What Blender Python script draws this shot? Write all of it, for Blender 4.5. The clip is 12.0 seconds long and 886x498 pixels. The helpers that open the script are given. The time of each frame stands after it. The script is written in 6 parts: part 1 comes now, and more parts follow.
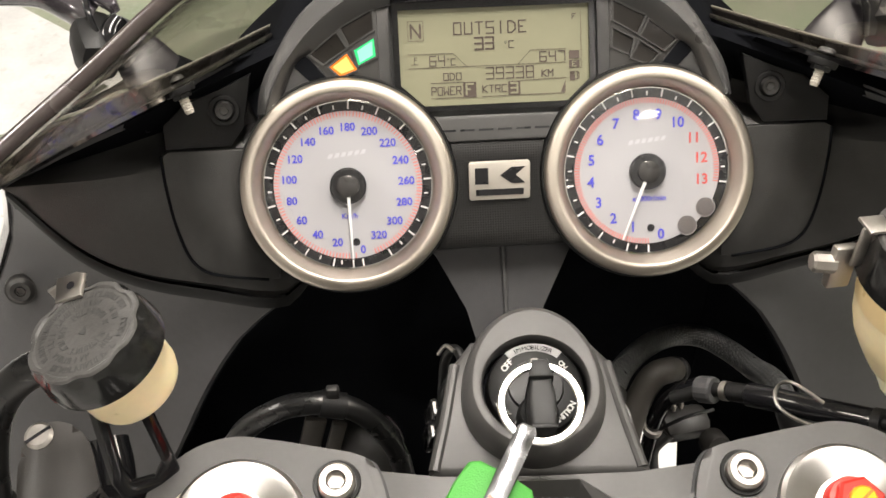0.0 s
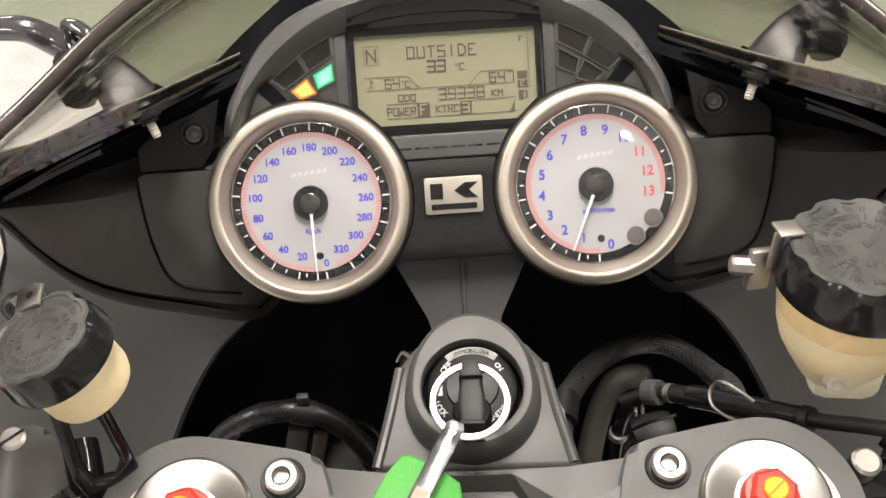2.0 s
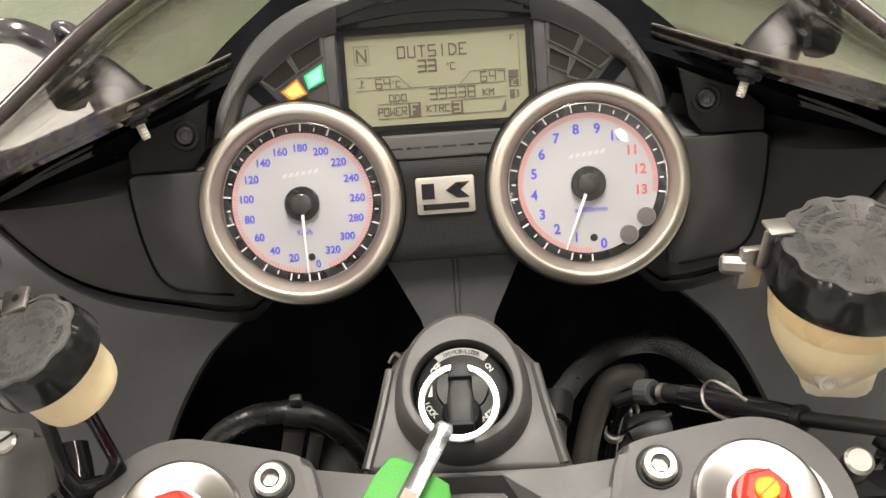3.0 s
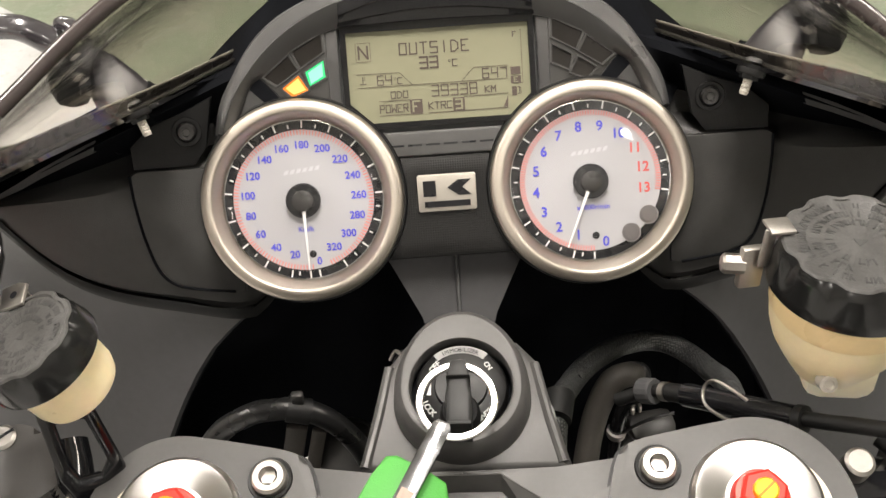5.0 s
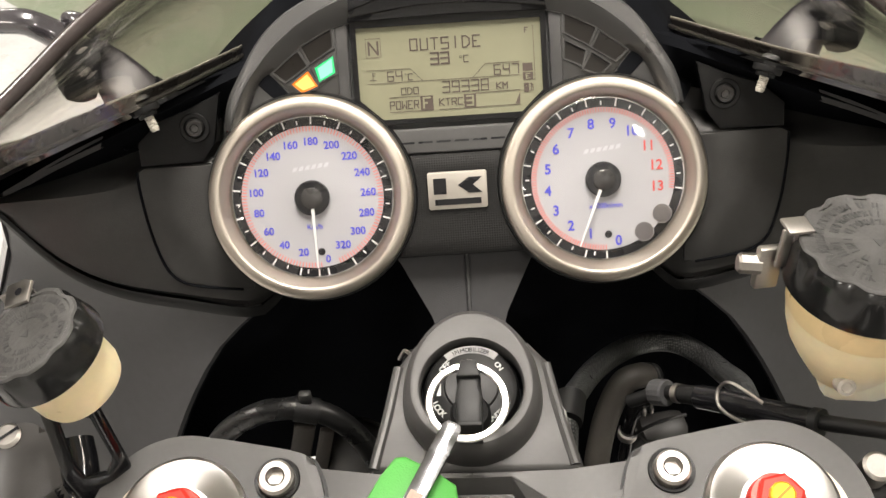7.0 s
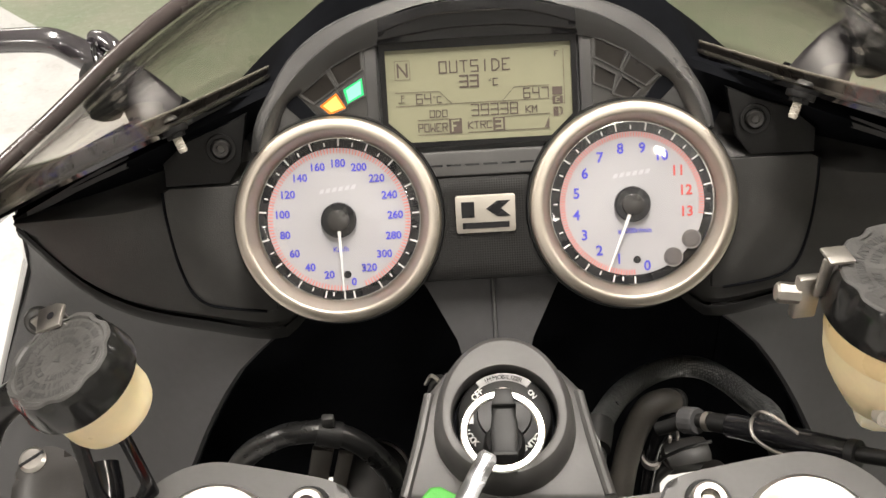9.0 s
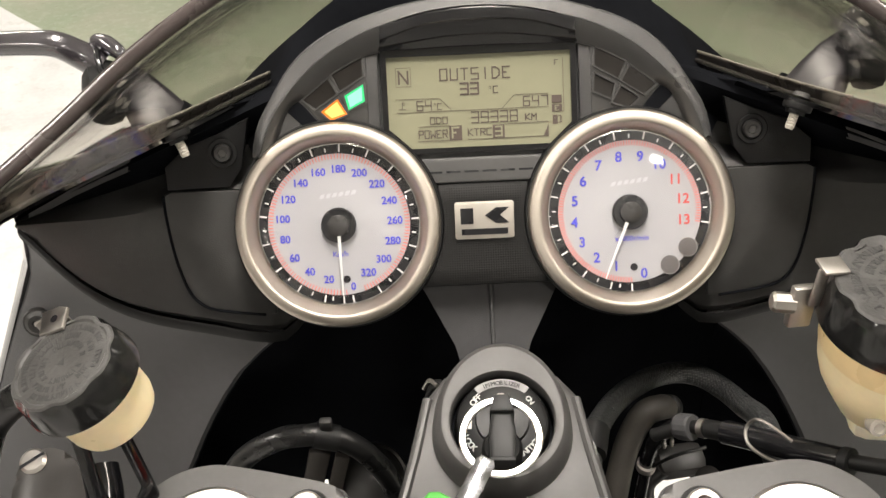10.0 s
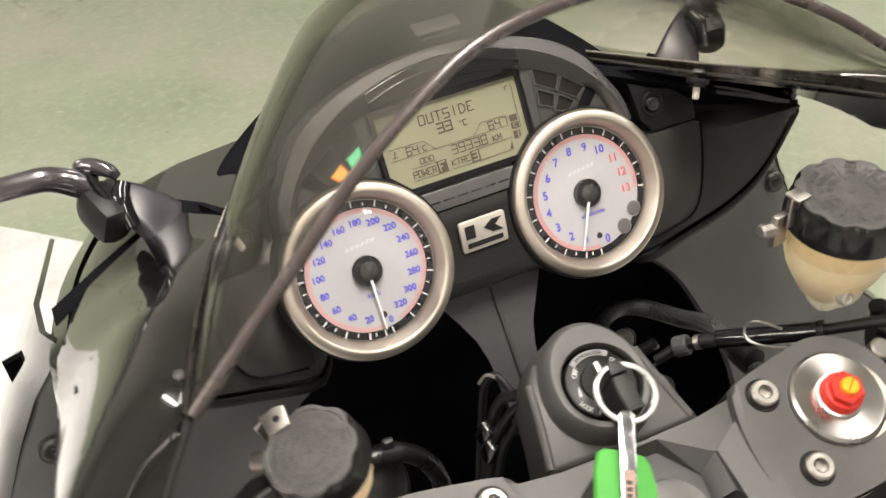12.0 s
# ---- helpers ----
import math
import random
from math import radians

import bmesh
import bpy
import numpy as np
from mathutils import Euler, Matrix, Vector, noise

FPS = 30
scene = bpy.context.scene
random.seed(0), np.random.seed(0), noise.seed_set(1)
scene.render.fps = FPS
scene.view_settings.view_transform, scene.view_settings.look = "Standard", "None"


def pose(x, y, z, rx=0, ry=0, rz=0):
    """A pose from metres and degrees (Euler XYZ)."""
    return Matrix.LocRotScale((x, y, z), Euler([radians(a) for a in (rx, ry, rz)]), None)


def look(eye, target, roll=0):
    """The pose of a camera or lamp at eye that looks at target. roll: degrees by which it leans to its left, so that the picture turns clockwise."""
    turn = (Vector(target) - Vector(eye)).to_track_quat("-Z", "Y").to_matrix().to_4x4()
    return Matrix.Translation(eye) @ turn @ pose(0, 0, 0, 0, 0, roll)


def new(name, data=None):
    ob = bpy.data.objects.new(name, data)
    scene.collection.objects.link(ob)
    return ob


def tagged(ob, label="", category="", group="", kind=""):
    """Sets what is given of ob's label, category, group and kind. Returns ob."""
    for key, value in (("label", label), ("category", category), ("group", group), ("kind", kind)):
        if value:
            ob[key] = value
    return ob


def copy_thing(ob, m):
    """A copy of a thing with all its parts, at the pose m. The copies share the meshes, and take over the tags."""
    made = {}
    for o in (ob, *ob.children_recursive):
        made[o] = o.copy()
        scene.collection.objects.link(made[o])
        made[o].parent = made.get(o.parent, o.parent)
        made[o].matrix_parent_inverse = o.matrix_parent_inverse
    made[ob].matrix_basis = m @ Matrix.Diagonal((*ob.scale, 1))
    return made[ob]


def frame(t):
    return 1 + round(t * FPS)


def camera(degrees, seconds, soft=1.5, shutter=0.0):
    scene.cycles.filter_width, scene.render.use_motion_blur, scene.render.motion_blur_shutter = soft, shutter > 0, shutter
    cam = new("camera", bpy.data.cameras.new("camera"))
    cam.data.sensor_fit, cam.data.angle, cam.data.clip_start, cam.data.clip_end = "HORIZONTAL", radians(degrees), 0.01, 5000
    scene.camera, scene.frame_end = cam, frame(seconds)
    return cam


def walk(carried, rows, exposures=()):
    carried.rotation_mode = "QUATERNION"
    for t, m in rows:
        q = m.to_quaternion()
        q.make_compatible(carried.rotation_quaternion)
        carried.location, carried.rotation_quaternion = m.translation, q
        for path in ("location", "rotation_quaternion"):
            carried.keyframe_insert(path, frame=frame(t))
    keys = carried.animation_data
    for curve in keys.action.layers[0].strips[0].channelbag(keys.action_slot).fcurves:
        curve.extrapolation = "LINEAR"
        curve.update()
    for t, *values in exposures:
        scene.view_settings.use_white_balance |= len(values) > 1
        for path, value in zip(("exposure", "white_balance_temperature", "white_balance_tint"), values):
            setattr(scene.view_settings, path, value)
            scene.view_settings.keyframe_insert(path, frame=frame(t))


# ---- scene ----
cam = camera(48.5, 12.0, shutter=0.25)
METRES, EYE, TILT, LEAN, TURN = 0.32, 1.25, -42.0, 0.6, -3.7
ROWS = [
    (0.0, 0.0, 0.0, 0.0, 0.0, 0.0, -0.0),
    (0.5, 0.0463, -0.0088, 0.0198, 0.38, 0.66, -0.01),
    (1.0, 0.0764, -0.0441, 0.0049, 1.18, 1.17, 0.19),
    (1.5, 0.1084, -0.07, -0.0187, 1.73, 1.38, 0.5),
    (2.0, 0.1122, -0.0678, -0.0188, 2.11, 1.44, 0.81),
    (2.5, 0.1208, -0.0651, -0.0188, 2.19, 1.49, 1.12),
    (4.5, 0.1426, -0.0535, -0.0154, 2.98, 1.06, 1.05),
    (5.0, 0.1426, -0.0572, -0.0143, 2.97, 1.12, 0.94),
    (5.5, 0.1418, -0.0427, -0.0105, 3.2, 1.01, 0.9),
    (6.0, 0.1421, -0.0361, -0.0126, 3.39, 1.1, 0.84),
    (6.5, 0.1402, -0.0399, -0.0145, 3.41, 1.05, 0.76),
    (8.5, 0.1275, -0.0336, -0.0118, 3.52, 1.59, 0.27),
    (9.0, 0.1008, -0.0306, -0.0023, 3.47, 1.96, 0.15),
    (9.5, 0.0999, -0.0435, 0.0012, 3.21, 2.18, -0.07),
    (10.0, 0.0949, -0.0426, 0.0028, 3.12, 2.07, -0.37),
    (10.5, 0.0971, -0.0493, -0.0071, 2.82, 1.91, -0.12),
    (11.0, 0.0568, -0.1501, -0.0264, 1.57, 2.55, 0.4),
    (11.5, -0.0708, -0.3047, -0.0117, -3.96, 2.13, 4.68),
    (12.0, -0.4195, -0.2156, 0.1377, -15.62, -1.92, 15.89),
]
walk(cam, [(t, pose(-0.048, 0, EYE, TILT, LEAN, TURN) @ pose(METRES * x, METRES * y, METRES * z, 90 + pitch, roll, yaw)) for t, x, y, z, yaw, pitch, roll in ROWS])

# ---- light ----
world = bpy.data.worlds.new("garage_air")
world.use_nodes = True
scene.world = world
world.node_tree.nodes["Background"].inputs[0].default_value = (0.9, 0.95, 1.0, 1)
world.node_tree.nodes["Background"].inputs[1].default_value = 0.05
scene.view_settings.exposure = 0.0

LAMP_Z = 2.75
LAMPS = [(0.08, 0.30, 90, 1.0), (0.79, -1.96, 90, 0.25), (2.2, 0.3, 90, 1.0), (-2.2, 0.3, 90, 1.0), (-1.9, 3.3, 0, 1.0), (3.2, 4.6, 0, 1.0), (-2.2, -3.6, 90, 1.0)]
for lx, ly, turn, size in LAMPS:
    lamp = bpy.data.lights.new("tube_light", "AREA")
    lamp.shape, lamp.size, lamp.size_y = "RECTANGLE", 1.2 * size, 0.30 * max(size, 0.35)
    lamp.energy, lamp.color = 58.5 * size, (1.0, 0.93, 0.855)
    ob = new("tube_light", lamp)
    ob.matrix_world = pose(lx, ly, LAMP_Z - 0.075, 0, 0, turn)


# ---- materials ----
def mat(name, color, rough=0.5, metal=0.0, vary=0.12, scale=40.0, bump=0.0, bump_scale=None, rough_vary=0.08,
        coat=0.0, aniso=0.0, spec=0.5):
    """A procedural surface: base colour with two scales of variation, roughness variation and fine relief."""
    m = bpy.data.materials.new(name)
    m.use_nodes = True
    nt = m.node_tree
    b = nt.nodes["Principled BSDF"]
    tc = nt.nodes.new("ShaderNodeTexCoord")
    n1 = nt.nodes.new("ShaderNodeTexNoise")
    n1.inputs["Scale"].default_value, n1.inputs["Detail"].default_value = scale, 6.0
    n2 = nt.nodes.new("ShaderNodeTexNoise")
    n2.inputs["Scale"].default_value, n2.inputs["Detail"].default_value = scale * 9, 3.0
    for n in (n1, n2):
        nt.links.new(tc.outputs["Object"], n.inputs["Vector"])
    add = nt.nodes.new("ShaderNodeMath")
    add.operation = "MULTIPLY_ADD"
    add.inputs[1].default_value = 0.4
    nt.links.new(n2.outputs["Fac"], add.inputs[0])
    nt.links.new(n1.outputs["Fac"], add.inputs[2])
    ramp = nt.nodes.new("ShaderNodeMapRange")
    ramp.inputs["From Min"].default_value, ramp.inputs["From Max"].default_value = 0.4, 1.0
    ramp.inputs["To Min"].default_value, ramp.inputs["To Max"].default_value = 1 - vary, 1 + vary
    nt.links.new(add.outputs[0], ramp.inputs["Value"])
    mul = nt.nodes.new("ShaderNodeVectorMath")
    mul.operation = "SCALE"
    mul.inputs[0].default_value = color
    nt.links.new(ramp.outputs["Result"], mul.inputs["Scale"])
    nt.links.new(mul.outputs["Vector"], b.inputs["Base Color"])
    rr = nt.nodes.new("ShaderNodeMapRange")
    rr.inputs["From Min"].default_value, rr.inputs["From Max"].default_value = 0.3, 0.7
    rr.inputs["To Min"].default_value = max(0.02, rough - rough_vary)
    rr.inputs["To Max"].default_value = min(1.0, rough + rough_vary)
    nt.links.new(n1.outputs["Fac"], rr.inputs["Value"])
    nt.links.new(rr.outputs["Result"], b.inputs["Roughness"])
    b.inputs["Metallic"].default_value = metal
    b.inputs["Coat Weight"].default_value = coat
    b.inputs["Specular IOR Level"].default_value = spec
    b.inputs["Anisotropic"].default_value = aniso
    if aniso:
        tg = nt.nodes.new("ShaderNodeTangent")
        tg.direction_type, tg.axis = "RADIAL", "Z"
        nt.links.new(tg.outputs["Tangent"], b.inputs["Tangent"])
    if bump:
        n3 = nt.nodes.new("ShaderNodeTexNoise")
        n3.inputs["Scale"].default_value = bump_scale or scale * 20
        n3.inputs["Detail"].default_value = 2.0
        nt.links.new(tc.outputs["Object"], n3.inputs["Vector"])
        bp = nt.nodes.new("ShaderNodeBump")
        bp.inputs["Strength"].default_value, bp.inputs["Distance"].default_value = bump, 0.0006
        nt.links.new(n3.outputs["Fac"], bp.inputs["Height"])
        nt.links.new(bp.outputs["Normal"], b.inputs["Normal"])
    return m


def glass(name, tint, gloss=0.04, ior=1.45, fall=5.0):
    """A thin clear sheet: tinted see-through with a Fresnel gloss."""
    m = bpy.data.materials.new(name)
    m.use_nodes = True
    nt = m.node_tree
    nt.nodes.remove(nt.nodes["Principled BSDF"])
    tr, gl = nt.nodes.new("ShaderNodeBsdfTransparent"), nt.nodes.new("ShaderNodeBsdfGlossy")
    tr.inputs["Color"].default_value = (*tint, 1)
    gl.inputs["Roughness"].default_value = gloss
    mix = nt.nodes.new("ShaderNodeMixShader")
    lw, pw, ma = nt.nodes.new("ShaderNodeLayerWeight"), nt.nodes.new("ShaderNodeMath"), nt.nodes.new("ShaderNodeMath")
    lw.inputs["Blend"].default_value = 0.5
    pw.operation, ma.operation = "POWER", "MULTIPLY_ADD"
    pw.inputs[1].default_value = fall
    f0 = ((ior - 1) / (ior + 1)) ** 2
    ma.inputs[1].default_value, ma.inputs[2].default_value = 1 - f0, f0
    nt.links.new(lw.outputs["Facing"], pw.inputs[0])
    nt.links.new(pw.outputs[0], ma.inputs[0])
    nt.links.new(ma.outputs[0], mix.inputs[0])
    nt.links.new(tr.outputs[0], mix.inputs[1])
    nt.links.new(gl.outputs[0], mix.inputs[2])
    nt.links.new(mix.outputs[0], nt.nodes["Material Output"].inputs["Surface"])
    return m


def glow(name, color, strength):
    m = bpy.data.materials.new(name)
    m.use_nodes = True
    b = m.node_tree.nodes["Principled BSDF"]
    b.inputs["Base Color"].default_value = (*[c * 0.1 for c in color], 1)
    b.inputs["Emission Color"].default_value = (*color, 1)
    b.inputs["Emission Strength"].default_value = strength
    return m


SCREW = mat("dull_grey_screw", (0.032, 0.031, 0.030), 0.42, 0.3, vary=0.2, scale=200)
SOCKET = mat("dark_screw_socket", (0.10, 0.098, 0.095), 0.45, 0.7, vary=0.2, scale=200)
PANEL = mat("matte_black_plastic", (0.0305, 0.0300, 0.0286), 0.39, spec=0.5, vary=0.24, scale=30, bump=0.28, bump_scale=1900)
PANEL_GREY = mat("dark_grey_plastic", (0.062, 0.0615, 0.0635), 0.48, spec=0.22, vary=0.18, scale=25, bump=0.3, bump_scale=1900)
VISOR_BLACK = mat("semi_gloss_visor", (0.012, 0.012, 0.013), 0.17, vary=0.15, scale=50)
BADGE = mat("brushed_badge_metal", (0.60, 0.56, 0.50), 0.5, 0.55, vary=0.05, scale=90)
HOOD = mat("charcoal_cluster_plastic", (0.038, 0.038, 0.038), 0.48, vary=0.15, scale=60, bump=0.3, bump_scale=3200)
HOOD_GREY = mat("grey_hood_plastic", (0.040, 0.0395, 0.039), 0.34, spec=0.6, vary=0.12, scale=60, bump=0.25, bump_scale=3200)
WARN_GREY = mat("grey_lamp_surround", (0.048, 0.047, 0.045), 0.4, vary=0.12, scale=60, bump=0.2, bump_scale=3200)
TRIM = mat("grey_cluster_plastic", (0.074, 0.073, 0.072), 0.45, vary=0.1, scale=60, bump=0.2, bump_scale=3200)
GLOSSY = mat("gloss_black_plastic", (0.008, 0.008, 0.009), 0.12, vary=0.1, scale=30, rough_vary=0.04)
RUBBER = mat("black_rubber", (0.008, 0.008, 0.008), 0.5, spec=0.3, vary=0.2, scale=60, bump=0.15)
BEZEL = mat("satin_titanium_bezel", (0.55, 0.50, 0.435), 0.47, 1.0, vary=0.05, scale=50, rough_vary=0.04, aniso=0.4)
DIAL = mat("white_dial_print", (0.435, 0.43, 0.45), 0.5, vary=0.02, scale=60, rough_vary=0.02)
DIAL_BLACK = mat("black_dial_ring", (0.015, 0.015, 0.017), 0.3, vary=0.1, scale=60)
BLUE = mat("blue_dial_print", (0.085, 0.085, 0.60), 0.5, vary=0.05, scale=90)
RED = mat("red_dial_print", (0.64, 0.11, 0.10), 0.5, vary=0.05, scale=90)
PINK = mat("red_tick_print", (0.70, 0.20, 0.17), 0.5, vary=0.05, scale=90)
WHITE = mat("white_print", (0.82, 0.82, 0.82), 0.5, vary=0.03, scale=90)
NEEDLE_BOSS = mat("smoky_needle_plastic", (0.045, 0.043, 0.042), 0.3, vary=0.3, scale=200)
GREY_RIM = mat("pale_dial_window_rim", (0.36, 0.35, 0.35), 0.4, vary=0.1, scale=90)
GREY_DOT = mat("grey_dial_window", (0.13, 0.12, 0.12), 0.4, vary=0.1, scale=90)
LCD = mat("grey_green_lcd", (0.212, 0.208, 0.134), 0.45, vary=0.04, scale=20, rough_vary=0.03)
LCD_INK = mat("lcd_ink", (0.075, 0.055, 0.045), 0.5, vary=0.05, scale=60)
LENS_DARK = mat("smoked_warning_lens", (0.016, 0.014, 0.012), 0.35, spec=0.2, vary=0.15, scale=90)
GREEN_LAMP = glow("green_warning_lamp", (0.03, 0.95, 0.28), 0.95)
GREEN_CORE = glow("green_lamp_core", (0.30, 1.0, 0.55), 1.35)
AMBER_LAMP = glow("amber_warning_lamp", (1.0, 0.24, 0.015), 1.3)
AMBER_CORE = glow("amber_lamp_core", (1.0, 0.55, 0.12), 1.7)
CLAMP = mat("grey_painted_aluminium", (0.067, 0.0652, 0.0635), 0.47, 0.28, vary=0.14, scale=50, bump=0.14, bump_scale=3600)
CLAMP_LIGHT = mat("pale_cast_aluminium", (0.11, 0.107, 0.103), 0.42, 0.5, vary=0.12, scale=70)
ALU = mat("bright_machined_aluminium", (0.42, 0.407, 0.39), 0.31, 1.0, aniso=0.85, vary=0.05, scale=60, rough_vary=0.06)
STEEL = mat("zinc_plated_steel", (0.44, 0.415, 0.385), 0.43, 1.0, vary=0.12, scale=120, rough_vary=0.1)
CHROME = mat("polished_chrome", (0.90, 0.88, 0.86), 0.24, 1.0, vary=0.03, scale=60, rough_vary=0.04)
RED_ANO = mat("red_anodised_aluminium", (0.62, 0.030, 0.018), 0.42, 0.2, vary=0.08, scale=80)
BRASS_DARK = mat("shaded_brass_slot", (0.30, 0.15, 0.012), 0.5, 0.3, vary=0.1, scale=120)
CREAM_ALU = mat("bare_cast_aluminium", (0.62, 0.55, 0.44), 0.5, 0.6, vary=0.1, scale=90)
YELLOW = mat("yellow_brass_adjuster", (0.86, 0.48, 0.03), 0.32, 0.5, vary=0.08, scale=120)
RESERVOIR = mat("cream_reservoir_plastic", (0.93, 0.78, 0.50), 0.35, vary=0.08, scale=40)
MILKY = mat("milky_reservoir_plastic", (0.92, 0.83, 0.62), 0.38, vary=0.08, scale=40)
for m in (RESERVOIR, MILKY):
    b = m.node_tree.nodes["Principled BSDF"]
    b.inputs["Subsurface Weight"].default_value, b.inputs["Subsurface Scale"].default_value = 0.35, 0.006
    b.inputs["Subsurface Radius"].default_value = (1.0, 0.75, 0.45)
CAP_SKIRT = mat("glossy_black_cap_side", (0.009, 0.009, 0.009), 0.22, vary=0.2, scale=60)
CAP = mat("scuffed_black_cap", (0.070, 0.068, 0.066), 0.5, vary=0.35, scale=70, bump=0.3, bump_scale=900, rough_vary=0.14)
CAP_TEXT = mat("raised_cap_lettering", (0.052, 0.051, 0.050), 0.5, vary=0.2, scale=90)
FOB = mat("green_leather_fob", (0.052, 0.285, 0.036), 0.6, vary=0.08, scale=60, bump=0.3, bump_scale=1500)
LEVER_RED = mat("red_anodised_lever", (0.62, 0.03, 0.025), 0.35, 0.4, vary=0.1, scale=60)
# near-black without gloss: the shade of hollows is put into this colour
VOID = mat("shaded_black_plastic", (0.008, 0.0085, 0.0100), 0.9, vary=0.3, scale=30, spec=0.0)
FLOOR_WHITE = mat("scuffed_white_floor_paint", (0.66, 0.655, 0.65), 0.5, vary=0.14, scale=9.0, bump=0.3, bump_scale=90, rough_vary=0.15)
PAINT = mat("black_body_paint", (0.006, 0.0055, 0.006), 0.09, vary=0.1, scale=12, coat=1.0, rough_vary=0.03, spec=0.5)
ARM_FOOT = mat("gloss_black_mirror_foot", (0.018, 0.0160, 0.021), 0.33, vary=0.15, scale=40, spec=0.45)
ARM = mat("gloss_black_mirror_arm", (0.030, 0.026, 0.031), 0.2, vary=0.1, scale=40, coat=1.0, spec=0.9)


def layered(m, color, scale, low, high, strength=1.0):
    """Patches of a second colour over a material's base colour, where a broken noise is high."""
    nt = m.node_tree
    bs = nt.nodes["Principled BSDF"]
    src = bs.inputs["Base Color"].links[0].from_socket
    tc = nt.nodes.new("ShaderNodeTexCoord")
    nz = nt.nodes.new("ShaderNodeTexNoise")
    nz.inputs["Scale"].default_value, nz.inputs["Detail"].default_value, nz.inputs["Roughness"].default_value = scale, 9.0, 0.62
    nt.links.new(tc.outputs["Object"], nz.inputs["Vector"])
    mr = nt.nodes.new("ShaderNodeMapRange")
    mr.inputs["From Min"].default_value, mr.inputs["From Max"].default_value, mr.inputs["To Max"].default_value = low, high, strength
    nt.links.new(nz.outputs["Fac"], mr.inputs["Value"])
    mix = nt.nodes.new("ShaderNodeMix")
    mix.data_type = "RGBA"
    nt.links.new(mr.outputs["Result"], mix.inputs["Factor"])
    nt.links.new(src, mix.inputs["A"])
    mix.inputs["B"].default_value = (*color, 1)
    nt.links.new(mix.outputs["Result"], bs.inputs["Base Color"])
    return m


FLOOR_GREEN = mat("green_floor_paint", (0.285, 0.330, 0.236), 0.38, vary=0.16, scale=2.0, bump=0.25, bump_scale=60, rough_vary=0.15)
layered(FLOOR_GREEN, (0.365, 0.352, 0.285), 2.6, 0.44, 0.64, 0.75)
layered(FLOOR_GREEN, (0.17, 0.21, 0.13), 3.7, 0.60, 0.72, 0.5)
layered(FLOOR_GREEN, (0.66, 0.66, 0.58), 11.0, 0.68, 0.72, 0.8)
layered(FLOOR_GREEN, (0.40, 0.41, 0.34), 42.0, 0.50, 0.62, 0.45)
layered(FLOOR_GREEN, (0.20, 0.215, 0.155), 65.0, 0.60, 0.68, 0.55)
layered(FLOOR_WHITE, (0.52, 0.52, 0.50), 26.0, 0.56, 0.68, 0.6)
layered(FLOOR_WHITE, (0.22, 0.22, 0.20), 34.0, 0.70, 0.74, 0.7)
WEAVE = mat("black_woven_pattern", (0.011, 0.0108, 0.0105), 0.45, vary=0.1, scale=60, spec=0.3)
nt = WEAVE.node_tree
vor = nt.nodes.new("ShaderNodeTexVoronoi")
vor.inputs["Scale"].default_value, vor.inputs["Randomness"].default_value = 900.0, 0.0
tcw = nt.nodes.new("ShaderNodeTexCoord")
nt.links.new(tcw.outputs["Object"], vor.inputs["Vector"])
bpw = nt.nodes.new("ShaderNodeBump")
bpw.inputs["Strength"].default_value, bpw.inputs["Distance"].default_value = 0.6, 0.0004
nt.links.new(vor.outputs["Distance"], bpw.inputs["Height"])
nt.links.new(bpw.outputs["Normal"], nt.nodes["Principled BSDF"].inputs["Normal"])
WALL = mat("pale_wall_paint", (0.74, 0.73, 0.70), 0.7, vary=0.06, scale=2.0, bump=0.2)
SCREEN = glass("smoked_windscreen", (0.89, 0.875, 0.845), 0.04, 1.56, 4.2)
GAUGE_GLASS = glass("clear_gauge_glass", (0.96, 0.96, 0.96), 0.02)


# ---- building helpers ----
def thing(name, m, label, category, group="", kind=""):
    ob = new(name)
    ob.matrix_world = m
    return tagged(ob, label, category, group, kind)


def part(name, bm, material, parent, label="", at=None, smooth=35):
    me = bpy.data.meshes.new(name)
    bmesh.ops.recalc_face_normals(bm, faces=bm.faces)
    if smooth:
        for f in bm.faces:
            f.smooth = True
        for e in bm.edges:
            if len(e.link_faces) == 2 and e.calc_face_angle(0) > radians(smooth):
                e.smooth = False
    bm.to_mesh(me)
    bm.free()
    me.materials.append(material)
    ob = new(name, me)
    ob.parent = parent
    if at is not None:
        ob.matrix_basis = at
    if label:
        ob["label"] = label
    return ob


def solid(name, bm, material, label, category, kind="", at=None, group="", smooth=35):
    return tagged(part(name, bm, material, None, "", at, smooth), label, category, group, kind)


def lathe(profile, segs=48, bm=None, at=None):
    """A turned body: profile of (radius, height) round the local z."""
    bm = bm or bmesh.new()
    rings = []
    for r, z in profile:
        if r < 1e-6:
            rings.append([bm.verts.new((0, 0, z))])
        else:
            rings.append([bm.verts.new((r * math.cos(2 * math.pi * k / segs), r * math.sin(2 * math.pi * k / segs), z)) for k in range(segs)])
    for a, b in zip(rings, rings[1:]):
        for k in range(segs):
            j = (k + 1) % segs
            if len(a) == 1 and len(b) > 1:
                bm.faces.new((a[0], b[k], b[j]))
            elif len(b) == 1 and len(a) > 1:
                bm.faces.new((a[k], a[j], b[0]))
            elif len(a) > 1:
                bm.faces.new((a[k], a[j], b[j], b[k]))
    if at is not None:
        bm.transform(at)
    return bm


